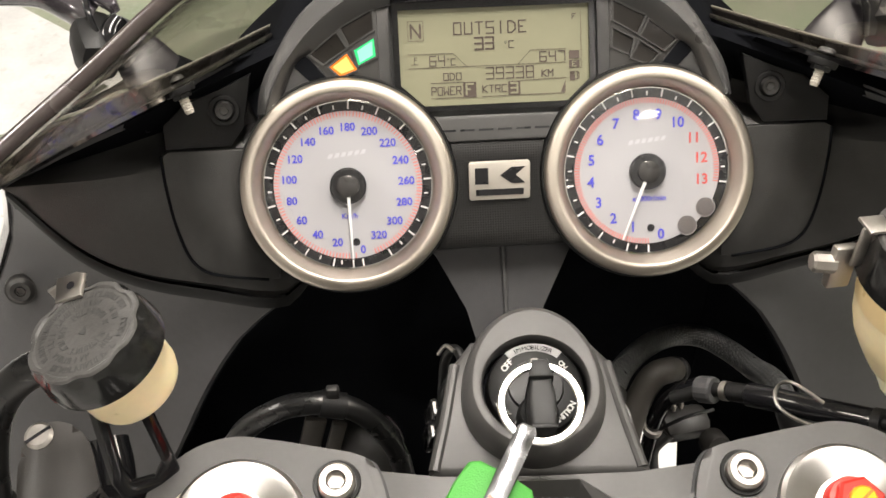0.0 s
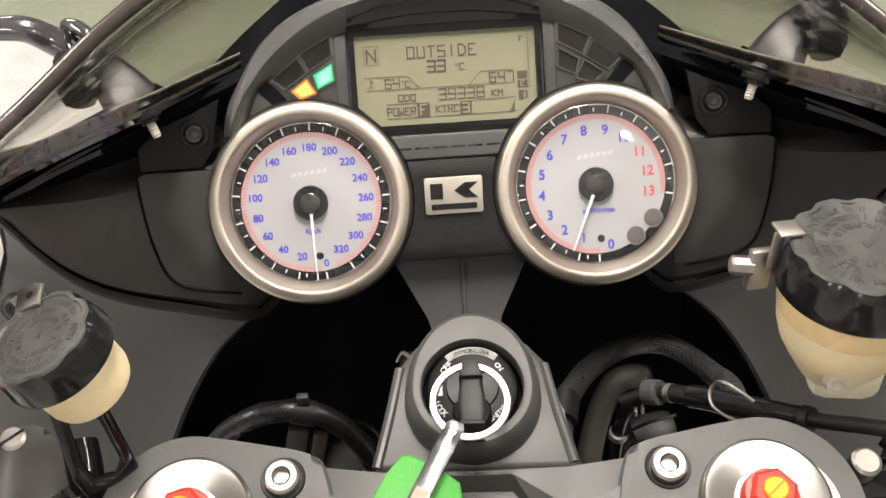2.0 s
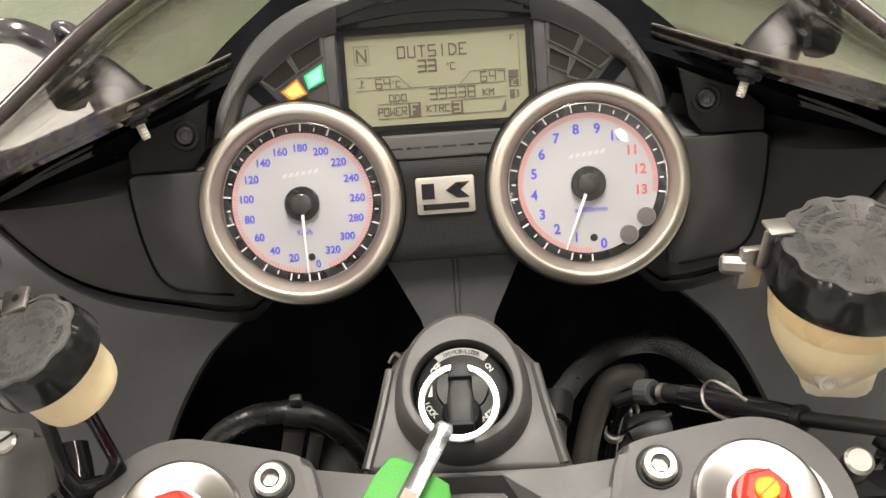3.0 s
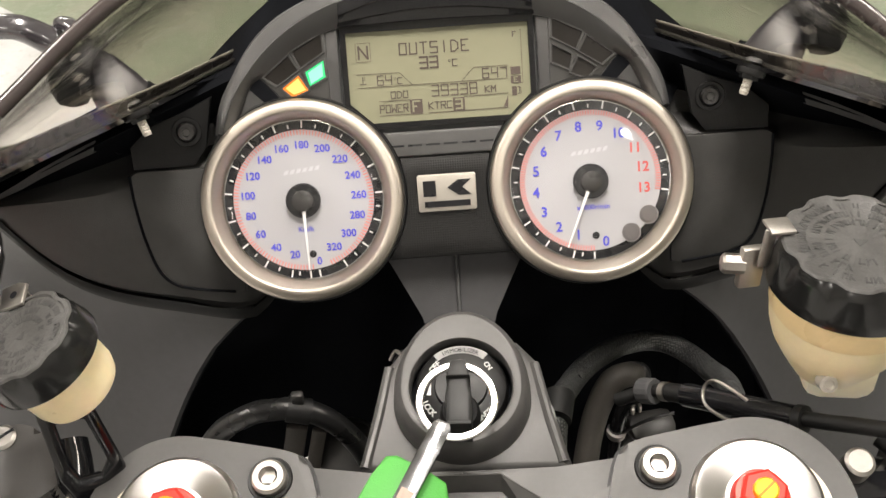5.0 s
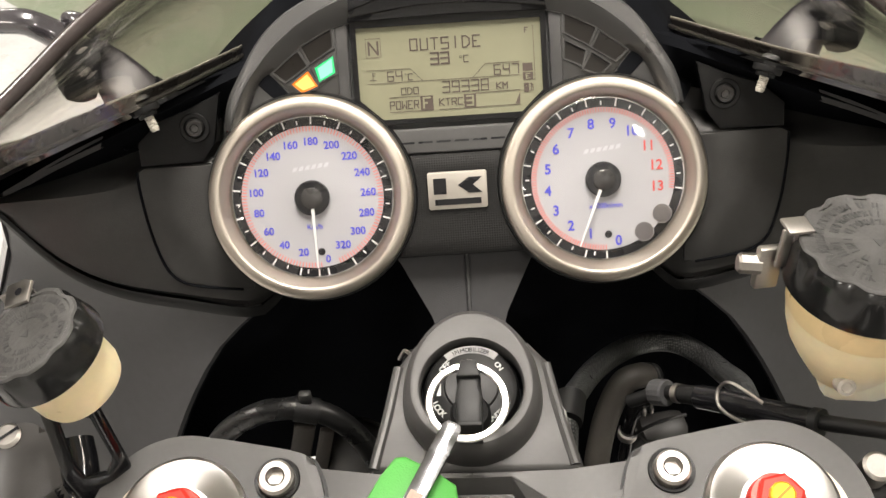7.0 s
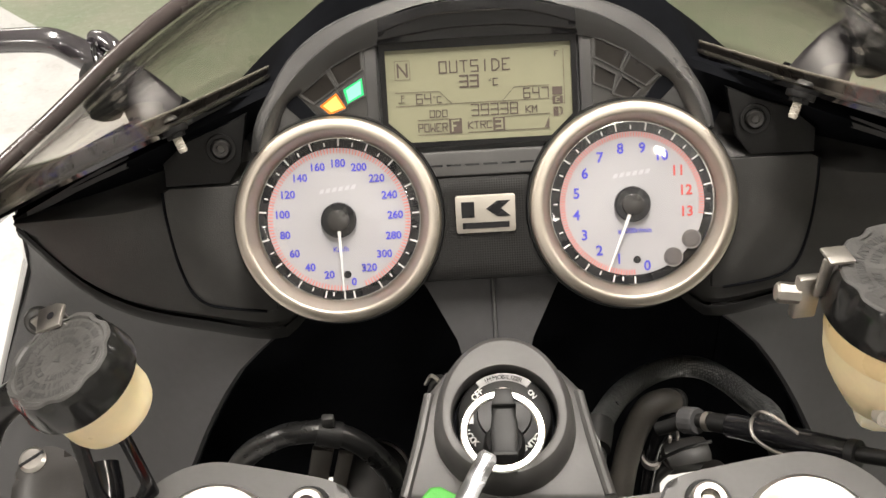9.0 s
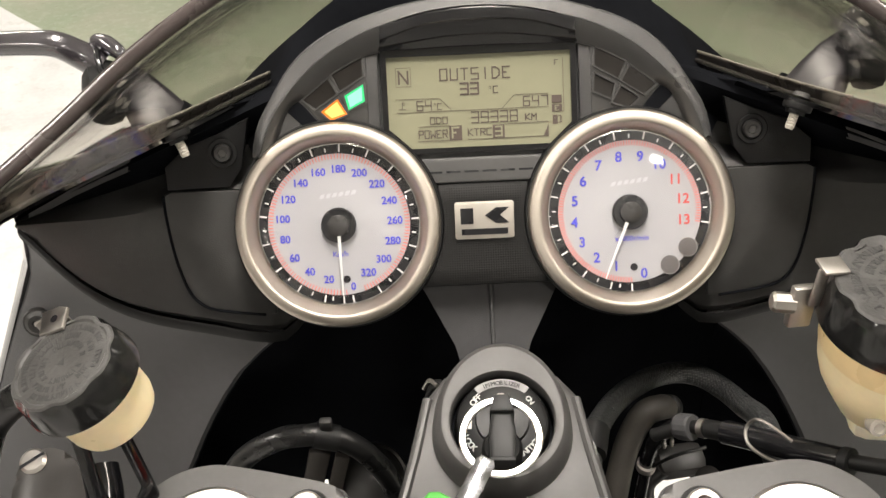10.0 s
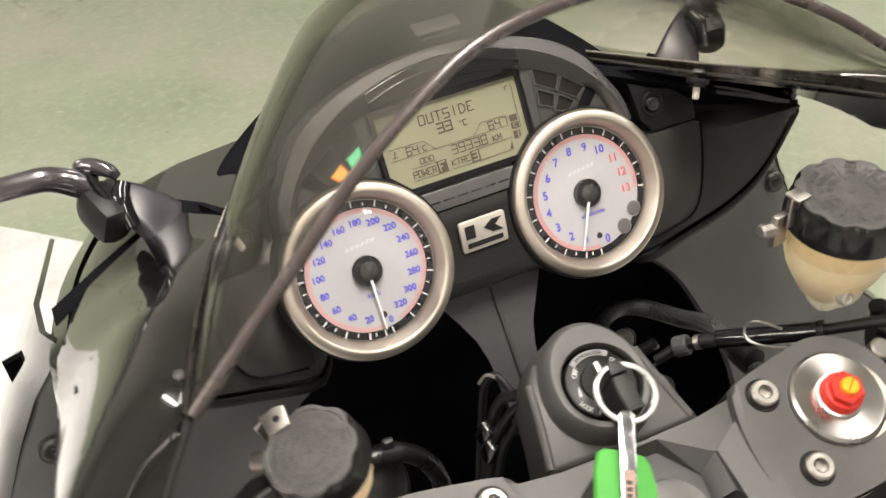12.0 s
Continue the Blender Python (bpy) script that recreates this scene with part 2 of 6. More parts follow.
def prism(outline, z0, z1, bevel=0.0, at=None, segs=2):
    """A plate with the given outline (x, y), from z0 to z1, with a rounded upper edge."""
    bm = bmesh.new()
    lo = [bm.verts.new((x, y, z0)) for x, y in outline]
    hi = [bm.verts.new((x, y, z1)) for x, y in outline]
    n = len(outline)
    bm.faces.new(lo[::-1])
    bm.faces.new(hi)
    for k in range(n):
        bm.faces.new((lo[k], lo[(k + 1) % n], hi[(k + 1) % n], hi[k]))
    if bevel:
        es = [e for e in bm.edges if all(abs(v.co.z - z1) < 1e-7 for v in e.verts)]
        bmesh.ops.bevel(bm, geom=es, offset=bevel, segments=segs, profile=0.5, affect="EDGES", clamp_overlap=True)
    if at is not None:
        bm.transform(at)
    return bm


def box(sx, sy, sz, bevel=0.0, at=None):
    bm = bmesh.new()
    bmesh.ops.create_cube(bm, size=1.0, matrix=Matrix.Diagonal((sx, sy, sz, 1)))
    if bevel:
        bmesh.ops.bevel(bm, geom=bm.edges[:], offset=bevel, segments=2, profile=0.5, affect="EDGES")
    if at is not None:
        bm.transform(at)
    return bm


def smooth_path(pts, steps=8):
    """A Catmull-Rom line through the points."""
    p = [Vector(q) for q in pts]
    p = [2 * p[0] - p[1]] + p + [2 * p[-1] - p[-2]]
    out = []
    for i in range(1, len(p) - 2):
        a, b, c, d = p[i - 1:i + 3]
        for k in range(steps):
            t = k / steps
            out.append(0.5 * (2 * b + (c - a) * t + (2 * a - 5 * b + 4 * c - d) * t * t + (3 * b - a - 3 * c + d) * t ** 3))
    return out + [p[-2]]


def tube(pts, r, segs=14, steps=8, bm=None, flat=1.0):
    """A round bar along a smooth line; r is one radius or one for each given point."""
    path = smooth_path(pts, steps) if len(pts) > 2 else [Vector(q) for q in pts]
    n = len(path)
    rs = [r] * n if not isinstance(r, (list, tuple)) else [float(np.interp(k / (n - 1) * (len(r) - 1), range(len(r)), r)) for k in range(n)]
    bm = bm or bmesh.new()
    rings, up = [], Vector((0.13, 0.21, 0.97))
    for k, q in enumerate(path):
        d = (path[min(k + 1, n - 1)] - path[max(k - 1, 0)]).normalized()
        s = d.cross(up).normalized()
        up = s.cross(d).normalized()
        rings.append([bm.verts.new(q + rs[k] * (math.cos(2 * math.pi * j / segs) * s + flat * math.sin(2 * math.pi * j / segs) * up)) for j in range(segs)])
    for a, b in zip(rings, rings[1:]):
        for j in range(segs):
            bm.faces.new((a[j], a[(j + 1) % segs], b[(j + 1) % segs], b[j]))
    bm.faces.new(rings[0][::-1])
    bm.faces.new(rings[-1])
    return bm


def skin(rows, thick=0.0):
    """A surface through rows of points, with a thickness against its normal."""
    bm = bmesh.new()
    vs = [[bm.verts.new(q) for q in row] for row in rows]
    for a, b in zip(vs, vs[1:]):
        for j in range(len(a) - 1):
            bm.faces.new((a[j], a[j + 1], b[j + 1], b[j]))
    bmesh.ops.recalc_face_normals(bm, faces=bm.faces)
    if thick:
        bmesh.ops.solidify(bm, geom=bm.faces[:], thickness=thick)
    return bm


def flat_shape(outline, z=0.0, thick=0.0002, at=None):
    return prism(outline, z, z + thick, 0, at)


def text_bm(body, size, bold=0.0, shear=0.0, sx=1.0, depth=0.00008):
    """Flat letters of the built-in font, centred on the origin; size is the height of a capital."""
    cu = bpy.data.curves.new("letters", "FONT")
    cu.body, cu.align_x, cu.align_y = body, "CENTER", "CENTER"
    cu.size, cu.offset, cu.extrude, cu.shear, cu.resolution_u = size / 0.7, bold, depth, shear, 3
    ob = new("letters", cu)
    bpy.context.view_layer.update()
    me = bpy.data.meshes.new_from_object(ob.evaluated_get(bpy.context.evaluated_depsgraph_get()))
    bm = bmesh.new()
    bm.from_mesh(me)
    bpy.data.objects.remove(ob)
    bpy.data.curves.remove(cu)
    bpy.data.meshes.remove(me)
    if bm.verts:
        cx = (min(v.co.x for v in bm.verts) + max(v.co.x for v in bm.verts)) / 2
        cy = (min(v.co.y for v in bm.verts) + max(v.co.y for v in bm.verts)) / 2
        bm.transform(Matrix.Diagonal((sx, 1, 1, 1)) @ Matrix.Translation((-cx, -cy, 0)))
    return bm


def polar(r, deg):
    return r * math.cos(radians(deg)), r * math.sin(radians(deg))


def lerp(a, b, t):
    return Vector(a) * (1 - t) + Vector(b) * t


def resample(line, n):
    d = [0.0]
    for a, b in zip(line, line[1:]):
        d.append(d[-1] + (b - a).length)
    out = []
    for k in range(n):
        s = d[-1] * k / (n - 1)
        i = min(max(j for j in range(len(d)) if d[j] <= s + 1e-9), len(d) - 2)
        out.append(line[i].lerp(line[i + 1], (s - d[i]) / (d[i + 1] - d[i])))
    return out


# ---- room ----
def flat_sheet(x0, y0, x1, y1, z0, z1):
    return box(x1 - x0, y1 - y0, z1 - z0, 0, Matrix.Translation(((x0 + x1) / 2, (y0 + y1) / 2, (z0 + z1) / 2)))


solid("floor", flat_sheet(-6, -5, 6, 8, -0.1, 0), FLOOR_GREEN, "worn green painted concrete garage floor", "floor", "structure", smooth=0)
edge = []
for k in range(41):
    t = k / 40
    edge.append((-5.9 + 9.3 * t + random.uniform(-0.006, 0.006), 6.974 - 8.677 * t + random.uniform(-0.006, 0.006)))
solid("floor_white_area", prism(edge + [(3.4, -4.9), (-5.9, -4.9)], 0.0, 0.003), FLOOR_WHITE, "scuffed white painted area of the garage floor", "floor", "structure", smooth=0)
solid("ceiling", flat_sheet(-6, -5, 6, 8, 2.85, 2.95), WALL, "pale painted garage ceiling", "ceiling", "structure", smooth=0)
for name, q in (("wall_north", (-6, 8, 6, 8.15)), ("wall_south", (-6, -5.15, 6, -5)), ("wall_west", (-6.15, -5, -6, 8)), ("wall_east", (6, -5, 6.15, 8))):
    solid(name, flat_sheet(*q, -0.1, 2.95), WALL, "pale painted garage wall", "wall", "structure", smooth=0)

# ---- instrument cluster ----
DASH = pose(-0.0041, 0.3396, 0.983, 57, 0, 0)
cluster = thing("instrument_cluster", DASH, "charcoal motorcycle instrument cluster with two round gauges and a screen", "instrument cluster")
ARCH = [(0.104, 0.030), (0.101, 0.045), (0.095, 0.0565), (0.0825, 0.0745), (0.065, 0.0870), (0.040, 0.0957), (0.018, 0.0995), (0.0, 0.1005)]
arch_line = [(q.x, q.y) for q in smooth_path([(x, y, 0) for x, y in ARCH], 5)]
arch_full = arch_line + [(-x, y) for x, y in arch_line[::-1][1:]]
body_outline = arch_full + [(-0.108, 0.0), (-0.104, -0.022), (-0.085, -0.030), (0.085, -0.030), (0.104, -0.022), (0.108, 0.0)]
part("housing", prism(body_outline, -0.040, -0.0035, 0.002), HOOD, cluster)


def strip(lines, thick=0.0012):
    """A moulded surface through lines of (x, y, height), each resampled evenly from one end to the other."""
    cols = [resample(smooth_path(line, 4), 49) for line in lines]
    return skin([list(row) for row in zip(*cols)], thick)


def arched(half, z):
    """A line over the screen from one side to the other, out of its half (outside first), at one height."""
    return [(x, y, z) for x, y in half] + [(-x, y, z) for x, y in half[::-1][1:]]


RIDGE = [(0.1000, 0.0330), (0.0965, 0.0430), (0.0905, 0.0545), (0.0785, 0.0680), (0.0650, 0.0783), (0.0500, 0.0858), (0.0350, 0.0903), (0.0200, 0.0937), (0.0, 0.0952)]
FOOT = [(0.0955, 0.0345), (0.0925, 0.0420), (0.0865, 0.0545), (0.0775, 0.0605), (0.0660, 0.0695), (0.0520, 0.0760), (0.0420, 0.0785), (0.0200, 0.0800), (0.0, 0.0805)]
arch_full = [q for q in arch_full if q[1] > 0.031]
half_arch = [q for q in arch_full if q[0] >= 0]
for sgn in (-1, 1):
    beside = [(x, y) for x, y in half_arch if x > 0.0445] + [(0.0445, 0.0935)] + [(0.0663 + polar(0.0472, a)[0], 0.0005 + polar(0.0472, a)[1]) for a in range(117, 38, -6)]
    part("face_plate", prism([(sgn * x, y) for x, y in beside], -0.0060, -0.0012, 0.0004), HOOD_GREY, cluster)
inset = [(x * 0.992, y * 0.992) for x, y in half_arch]
part("hood_rim", strip([arched(half_arch, -0.020), arched(half_arch, 0.0002), arched(inset, 0.0016), arched([(x * 1.012, y * 1.012) for x, y in RIDGE], 0.0036), arched(RIDGE, 0.0042)]), HOOD_GREY, cluster, "grey outer band of the hood", smooth=28)
for sgn in (-1, 1):
    top = [(sgn * x, y, 0.0042) for x, y in RIDGE if x > 0.034]
    low = [(sgn * x, y, -0.0004) for x, y in FOOT if x > 0.041]
    mid = [(u[0] * 0.5 + v[0] * 0.5, u[1] * 0.5 + v[1] * 0.5, 0.0026) for u, v in zip(resample(smooth_path(top, 4), 25), resample(smooth_path(low, 4), 25))]
    part("hood_slope", strip([top, mid, low, [(x, y, -0.003) for x, y, z in low]]), HOOD_GREY, cluster, "grey inner slope of the hood", smooth=45)


def visor_line(half, z):
    return resample(smooth_path(arched(half, z), 6), 49)


VISOR_TOP = [(0.0428, 0.0874), (0.0340, 0.0898), (0.0214, 0.0926), (0.0089, 0.0940), (0.0, 0.0943)]
VISOR_FOLD = [(0.0430, 0.0818), (0.0292, 0.0862), (0.0192, 0.0883), (0.0092, 0.0890), (0.0, 0.0891)]
VISOR_STEP = [(0.0432, 0.0790), (0.0290, 0.0808), (0.0160, 0.0824), (0.0080, 0.0828), (0.0, 0.0829)]
VISOR_LIP = [(0.0440, 0.0772), (0.0300, 0.0775), (0.0150, 0.0779), (0.0080, 0.0780), (0.0, 0.0780)]
ups = [visor_line(VISOR_TOP, 0.0034), visor_line(VISOR_TOP, 0.0052), visor_line([(x, y - 0.0006) for x, y in VISOR_TOP], 0.0056),
       visor_line([(x, y + 0.0005) for x, y in VISOR_FOLD], 0.0061), visor_line(VISOR_FOLD, 0.0061), visor_line([(x, y - 0.0006) for x, y in VISOR_FOLD], 0.0054),
       visor_line([(x, y + 0.0004) for x, y in VISOR_STEP], 0.0044), visor_line(VISOR_STEP, 0.0043), visor_line([(x, y - 0.0006) for x, y in VISOR_STEP], 0.0036), visor_line(VISOR_LIP, 0.0026), visor_line(VISOR_LIP, -0.003)]
part("hood_visor", skin([list(r) for r in zip(*ups)], 0.0012), VISOR_BLACK, cluster, "semi-gloss black visor over the screen", smooth=24)

# screen
screen_outline = [(-0.041, 0.0742), (0.041, 0.0742), (0.041, 0.0425), (0.0312, 0.0333), (-0.0312, 0.0333), (-0.041, 0.0425)]
frame_out = [(-0.0435, 0.0810), (0.0435, 0.0810), (0.0435, 0.0405), (0.033, 0.0308), (-0.033, 0.0308), (-0.0435, 0.0405)]


def ring_plate(outer, inner, z0, z1):
    bm = bmesh.new()
    rows = []
    for pts, z in ((outer, z0), (outer, z1), (inner, z1), (inner, z0)):
        rows.append([bm.verts.new((x, y, z)) for x, y in pts])
    n = len(outer)
    for a, b in zip(rows, rows[1:] + rows[:1]):
        for k in range(n):
            bm.faces.new((a[k], a[(k + 1) % n], b[(k + 1) % n], b[k]))
    return bm


part("screen_frame", ring_plate(frame_out, screen_outline, -0.006, 0.0005), GLOSSY, cluster, smooth=20)
display = part("display", prism(screen_outline, -0.004, -0.0015), LCD, cluster, "grey-green liquid crystal display, lit", smooth=0)
LZ = -0.0015

# strokes of the display's characters on a cell 2 wide and 4 high
STROKES = {
    "0": "00-20 20-24 24-04 04-00", "3": "04-24 24-20 20-00 02-22", "8": "00-20 20-24 24-04 04-00 02-22", "9": "22-02 02-04 04-24 24-20 20-00",
    "6": "24-04 04-00 00-20 20-22 22-02", "4": "04-02 02-22 24-20", "7": "04-24 24-20", "2": "04-24 24-22 22-02 02-00 00-20", "1": "10-14",
    "O": "00-20 20-24 24-04 04-00", "U": "04-00 00-20 20-24", "T": "04-24 14-10", "S": "24-04 04-02 02-22 22-20 20-00", "I": "14-10",
    "D": "00-04 04-14 14-23 23-21 21-10 10-00", "E": "24-04 04-00 00-20 02-12", "N": "00-04 04-20 20-24", "F": "00-04 04-24 02-12",
    "C": "24-04 04-00 00-20", "P": "00-04 04-24 24-22 22-02", "W": "04-00 00-12 12-20 20-24", "R": "00-04 04-24 24-22 22-02 12-20",
    "K": "00-04 02-24 02-20", "M": "00-04 04-12 12-24 24-20",
}


def stroke(bm, x0, y0, x1, y1, w, z0=0.0, z1=0.0001):
    d = Vector((x1 - x0, y1 - y0, 0))
    d.normalize()
    s, e = Vector((-d.y, d.x, 0)) * w / 2, d * w * 0.4
    a, b = Vector((x0, y0, 0)) - e, Vector((x1, y1, 0)) + e
    lo = [bm.verts.new(q + Vector((0, 0, z0))) for q in (a - s, b - s, b + s, a + s)]
    hi = [bm.verts.new(q + Vector((0, 0, z1))) for q in (a - s, b - s, b + s, a + s)]
    bm.faces.new(hi)
    for k in range(4):
        bm.faces.new((lo[k], lo[(k + 1) % 4], hi[(k + 1) % 4], hi[k]))


def lcd_text(body, x, y, h, pitch, w, width=None, name="character", material=None, z=0.0002):
    """Stroke characters with the lower left corner at x, y on the display."""
    cw = width or h * 0.5
    for i, ch in enumerate(body):
        bm = bmesh.new()
        for st in STROKES.get(ch, "").split():
            (a, b), (c, d) = st.split("-")
            stroke(bm, x + i * pitch + int(a) * cw / 2, y + int(b) * h / 4, x + i * pitch + int(c) * cw / 2, y + int(d) * h / 4, w)
        part(name, bm, material or LCD_INK, display, at=Matrix.Translation((0, 0, LZ + z)), smooth=0)


def lcd_lines(lines, w, name="line"):
    for x0, y0, x1, y1 in lines:
        bm = bmesh.new()
        stroke(bm, x0, y0, x1, y1, w)
        part(name, bm, LCD_INK, display, at=Matrix.Translation((0, 0, LZ + 0.0002)), smooth=0)


def lcd_block(pts, name="block"):
    return part(name, flat_shape(pts, 0, 0.0001), LCD_INK, display, at=Matrix.Translation((0, 0, LZ + 0.0002)), smooth=0)


def rect(x0, y0, x1, y1):
    return [(x0, y0), (x1, y0), (x1, y1), (x0, y1)]


lcd_text("OUTSIDE", -0.0172, 0.0633, 0.0049, 0.00468, 0.0006, 0.0031)
lcd_text("33", -0.0083, 0.0567, 0.0049, 0.0046, 0.0008, 0.0034)
lcd_text("C", 0.0064, 0.0568, 0.0029, 0.003, 0.00045, 0.0020)
lcd_lines([(0.0046, 0.0596, 0.0054, 0.0596), (0.0046, 0.0588, 0.0054, 0.0588), (0.0046, 0.0588, 0.0046, 0.0596), (0.0054, 0.0588, 0.0054, 0.0596)], 0.0002)
lcd_text("N", -0.0357, 0.0625, 0.0055, 0.004, 0.0008, 0.0040)
lcd_lines([(-0.0370, 0.0612, -0.0370, 0.0695), (-0.0370, 0.0695, -0.0304, 0.0695), (-0.0304, 0.0695, -0.0304, 0.0612), (-0.0304, 0.0612, -0.0370, 0.0612)], 0.00018)
lcd_text("64", -0.0281, 0.0504, 0.0041, 0.0038, 0.00045, 0.0026)
lcd_text("C", -0.0189, 0.0505, 0.0026, 0.003, 0.0004, 0.0018)
lcd_lines([(-0.0204, 0.0533, -0.0198, 0.0533), (-0.0204, 0.0527, -0.0198, 0.0527), (-0.0204, 0.0527, -0.0204, 0.0533), (-0.0198, 0.0527, -0.0198, 0.0533)], 0.00015)
lcd_lines([(-0.0374, 0.0556, -0.0179, 0.0554), (-0.0179, 0.0554, -0.0124, 0.0497), (-0.0372, 0.0496, 0.0308, 0.0497), (0.0101, 0.0498, 0.0157, 0.0555), (0.0157, 0.0555, 0.0310, 0.0555)], 0.00022)
lcd_lines([(-0.0361, 0.0512, -0.0333, 0.0512), (-0.0347, 0.0512, -0.0347, 0.0544), (-0.0347, 0.0541, -0.0336, 0.0541), (-0.0347, 0.0532, -0.0337, 0.0532)], 0.0003)
lcd_text("647", 0.0197, 0.0504, 0.0042, 0.0041, 0.0005, 0.0027)
lcd_text("39338", -0.0038, 0.0439, 0.0048, 0.00435, 0.0005, 0.0031)
lcd_text("KM", 0.0204, 0.0440, 0.0028, 0.0028, 0.0005, 0.0020)
lcd_text("ODO", -0.0224, 0.0441, 0.0029, 0.0028, 0.0004, 0.0020)
lcd_text("POWER", -0.0278, 0.0378, 0.0034, 0.0027, 0.00045, 0.0019)
lcd_text("KTRC", -0.0056, 0.0382, 0.0030, 0.0028, 0.00045, 0.0020)
lcd_block(rect(-0.0141, 0.0366, -0.0084, 0.0430))
lcd_text("F", -0.0127, 0.0376, 0.0045, 0.004, 0.0008, 0.0029, material=LCD, z=0.0004)
lcd_block(rect(0.0055, 0.0367, 0.0108, 0.0426))
lcd_text("3", 0.0068, 0.0376, 0.0041, 0.004, 0.0008, 0.0027, material=LCD, z=0.0004)
lcd_lines([(-0.0280, 0.0430, -0.0141, 0.0430), (-0.0281, 0.0365, -0.0084, 0.0365), (-0.0058, 0.0365, 0.0305, 0.0366), (0.0108, 0.0427, 0.0308, 0.0431)], 0.00025)
lcd_block([(0.0284, 0.0369), (0.0305, 0.0369), (0.0307, 0.0420)])
lcd_block(rect(0.0324, 0.0511, 0.0369, 0.0546))
lcd_block(rect(0.0324, 0.0471, 0.0369, 0.0505))
lcd_text("E", 0.0338, 0.0478, 0.0021, 0.002, 0.0004, 0.0017, material=LCD, z=0.0004)
lcd_text("F", 0.0341, 0.0680, 0.0021, 0.002, 0.0004, 0.0015)
lcd_lines([(0.0377, 0.0472, 0.0378, 0.0708), (0.0369, 0.0472, 0.0379, 0.0472), (0.0375, 0.0708, 0.0379, 0.0708), (0.0375, 0.0590, 0.0379, 0.0590)], 0.00018)
lcd_block(rect(0.0326, 0.0417, 0.0348, 0.0458))
lcd_block(rect(0.0330, 0.0441, 0.0344, 0.0453), "block").data.materials[0] = LCD
lcd_lines([(0.0352, 0.0424, 0.0360, 0.0424), (0.0360, 0.0424, 0.0360, 0.0455), (0.0352, 0.0456, 0.0366, 0.0450), (0.0366, 0.0450, 0.0366, 0.0424)], 0.00035)

# warning windows: a fan of four framed panes each side, with a dark recess beside it
PANES = [
    [(-0.0790, 0.0575), (-0.0676, 0.0662), (-0.0638, 0.0595), (-0.0736, 0.0534)],
    [(-0.0656, 0.0680), (-0.0520, 0.0750), (-0.0518, 0.0668), (-0.0622, 0.0608)],
    [(-0.0604, 0.0584), (-0.0517, 0.0632), (-0.0512, 0.0556), (-0.0588, 0.0520)],
    [(-0.0712, 0.0518), (-0.0635, 0.0572), (-0.0594, 0.0503), (-0.0668, 0.0476)],
]
RECESS = [(-0.0822, 0.0576), (-0.0892, 0.0570), (-0.0880, 0.0540), (-0.0801, 0.0462), (-0.0715, 0.0458), (-0.0788, 0.0545)]


def grown(pts, d):
    cx, cy = sum(x for x, y in pts) / len(pts), sum(y for x, y in pts) / len(pts)
    return [(x + d * (x - cx) / math.hypot(x - cx, y - cy), y + d * (y - cy) / math.hypot(x - cx, y - cy)) for x, y in pts]


for sgn in (-1, 1):
    flip = [(-0.0515, 0.0775), (-0.0672, 0.0690), (-0.0815, 0.0582), (-0.0700, 0.0455), (-0.0500, 0.0455), (-0.0500, 0.0775)]
    panel = part("warning_panel", prism([(x * sgn, y) for x, y in flip], -0.004, -0.0006, 0.0004), WARN_GREY, cluster)
    part("panel_recess", prism([(x * sgn, y) for x, y in RECESS], -0.0016, -0.0008, 0.0002), VOID, panel, smooth=20)
    for i, pane in enumerate(PANES):
        quad = [(x * sgn, y) for x, y in pane]
        m = {2: GREEN_LAMP, 3: AMBER_LAMP}.get(i, LENS_DARK) if sgn == 1 else LENS_DARK
        rim = ring_plate(grown(quad, 0.0011), quad, -0.001, 0.0004 + 0.00012 * i)
        part("window_rim", rim, WARN_GREY, panel, smooth=20)
        lamp = part("warning_lamp", prism(quad, -0.0016, -0.0004, 0.0002), m, panel,
                    {id(GREEN_LAMP): "lit green neutral lamp", id(AMBER_LAMP): "lit amber warning lamp"}.get(id(m), ""), smooth=20)
        if m is not LENS_DARK:
            part("lamp_core", prism(grown(quad, -0.0013), -0.0004, -0.0003, 0), GREEN_CORE if i == 2 else AMBER_CORE, lamp, "bright middle of the lamp", smooth=0)

# panel between the gauges
def waisted(y0, y1, r=0.0478, n=12):
    """An outline between the two round gauges, from the height y0 up to y1."""
    side = []
    for k in range(n + 1):
        y = y0 + (y1 - y0) * k / n
        side.append((0.066 - math.sqrt(max(r * r - (y - 0.0005) ** 2, 0)), y))
    return side + [(-x, y) for x, y in side[::-1]]


part("centre_panel", prism(waisted(-0.0300, 0.0170), -0.008, -0.0015, 0.0006), WEAVE, cluster, "black textured panel between the gauges")
strip = part("trim_strip", prism(waisted(0.0175, 0.0287), -0.006, -0.0003, 0.0006), TRIM, cluster, "grey slotted trim strip")
for k in range(7):
    x = -0.0245 + k * 0.0082
    part("slot", flat_shape(rect(x, 0.0218, x + 0.0064, 0.0227), -0.0004, 0.0002), DIAL_BLACK, strip, smooth=0)
badge = part("badge", prism([(-0.0134, -0.0078), (-0.0126, -0.0086), (0.0126, -0.0086), (0.0134, -0.0078), (0.0134, 0.0078), (0.0126, 0.0086), (-0.0126, 0.0086), (-0.0134, 0.0078)], -0.001, 0.0012, 0.0004),
             BADGE, cluster, "bright metal badge with black shapes", at=pose(0, 0, 0.0012, 12, 0, 0))
part("badge_shape", flat_shape([(-0.0108, -0.0012), (-0.0050, -0.0012), (-0.0050, 0.0062), (-0.0108, 0.0062)], 0.0013), DIAL_BLACK, badge, smooth=0)
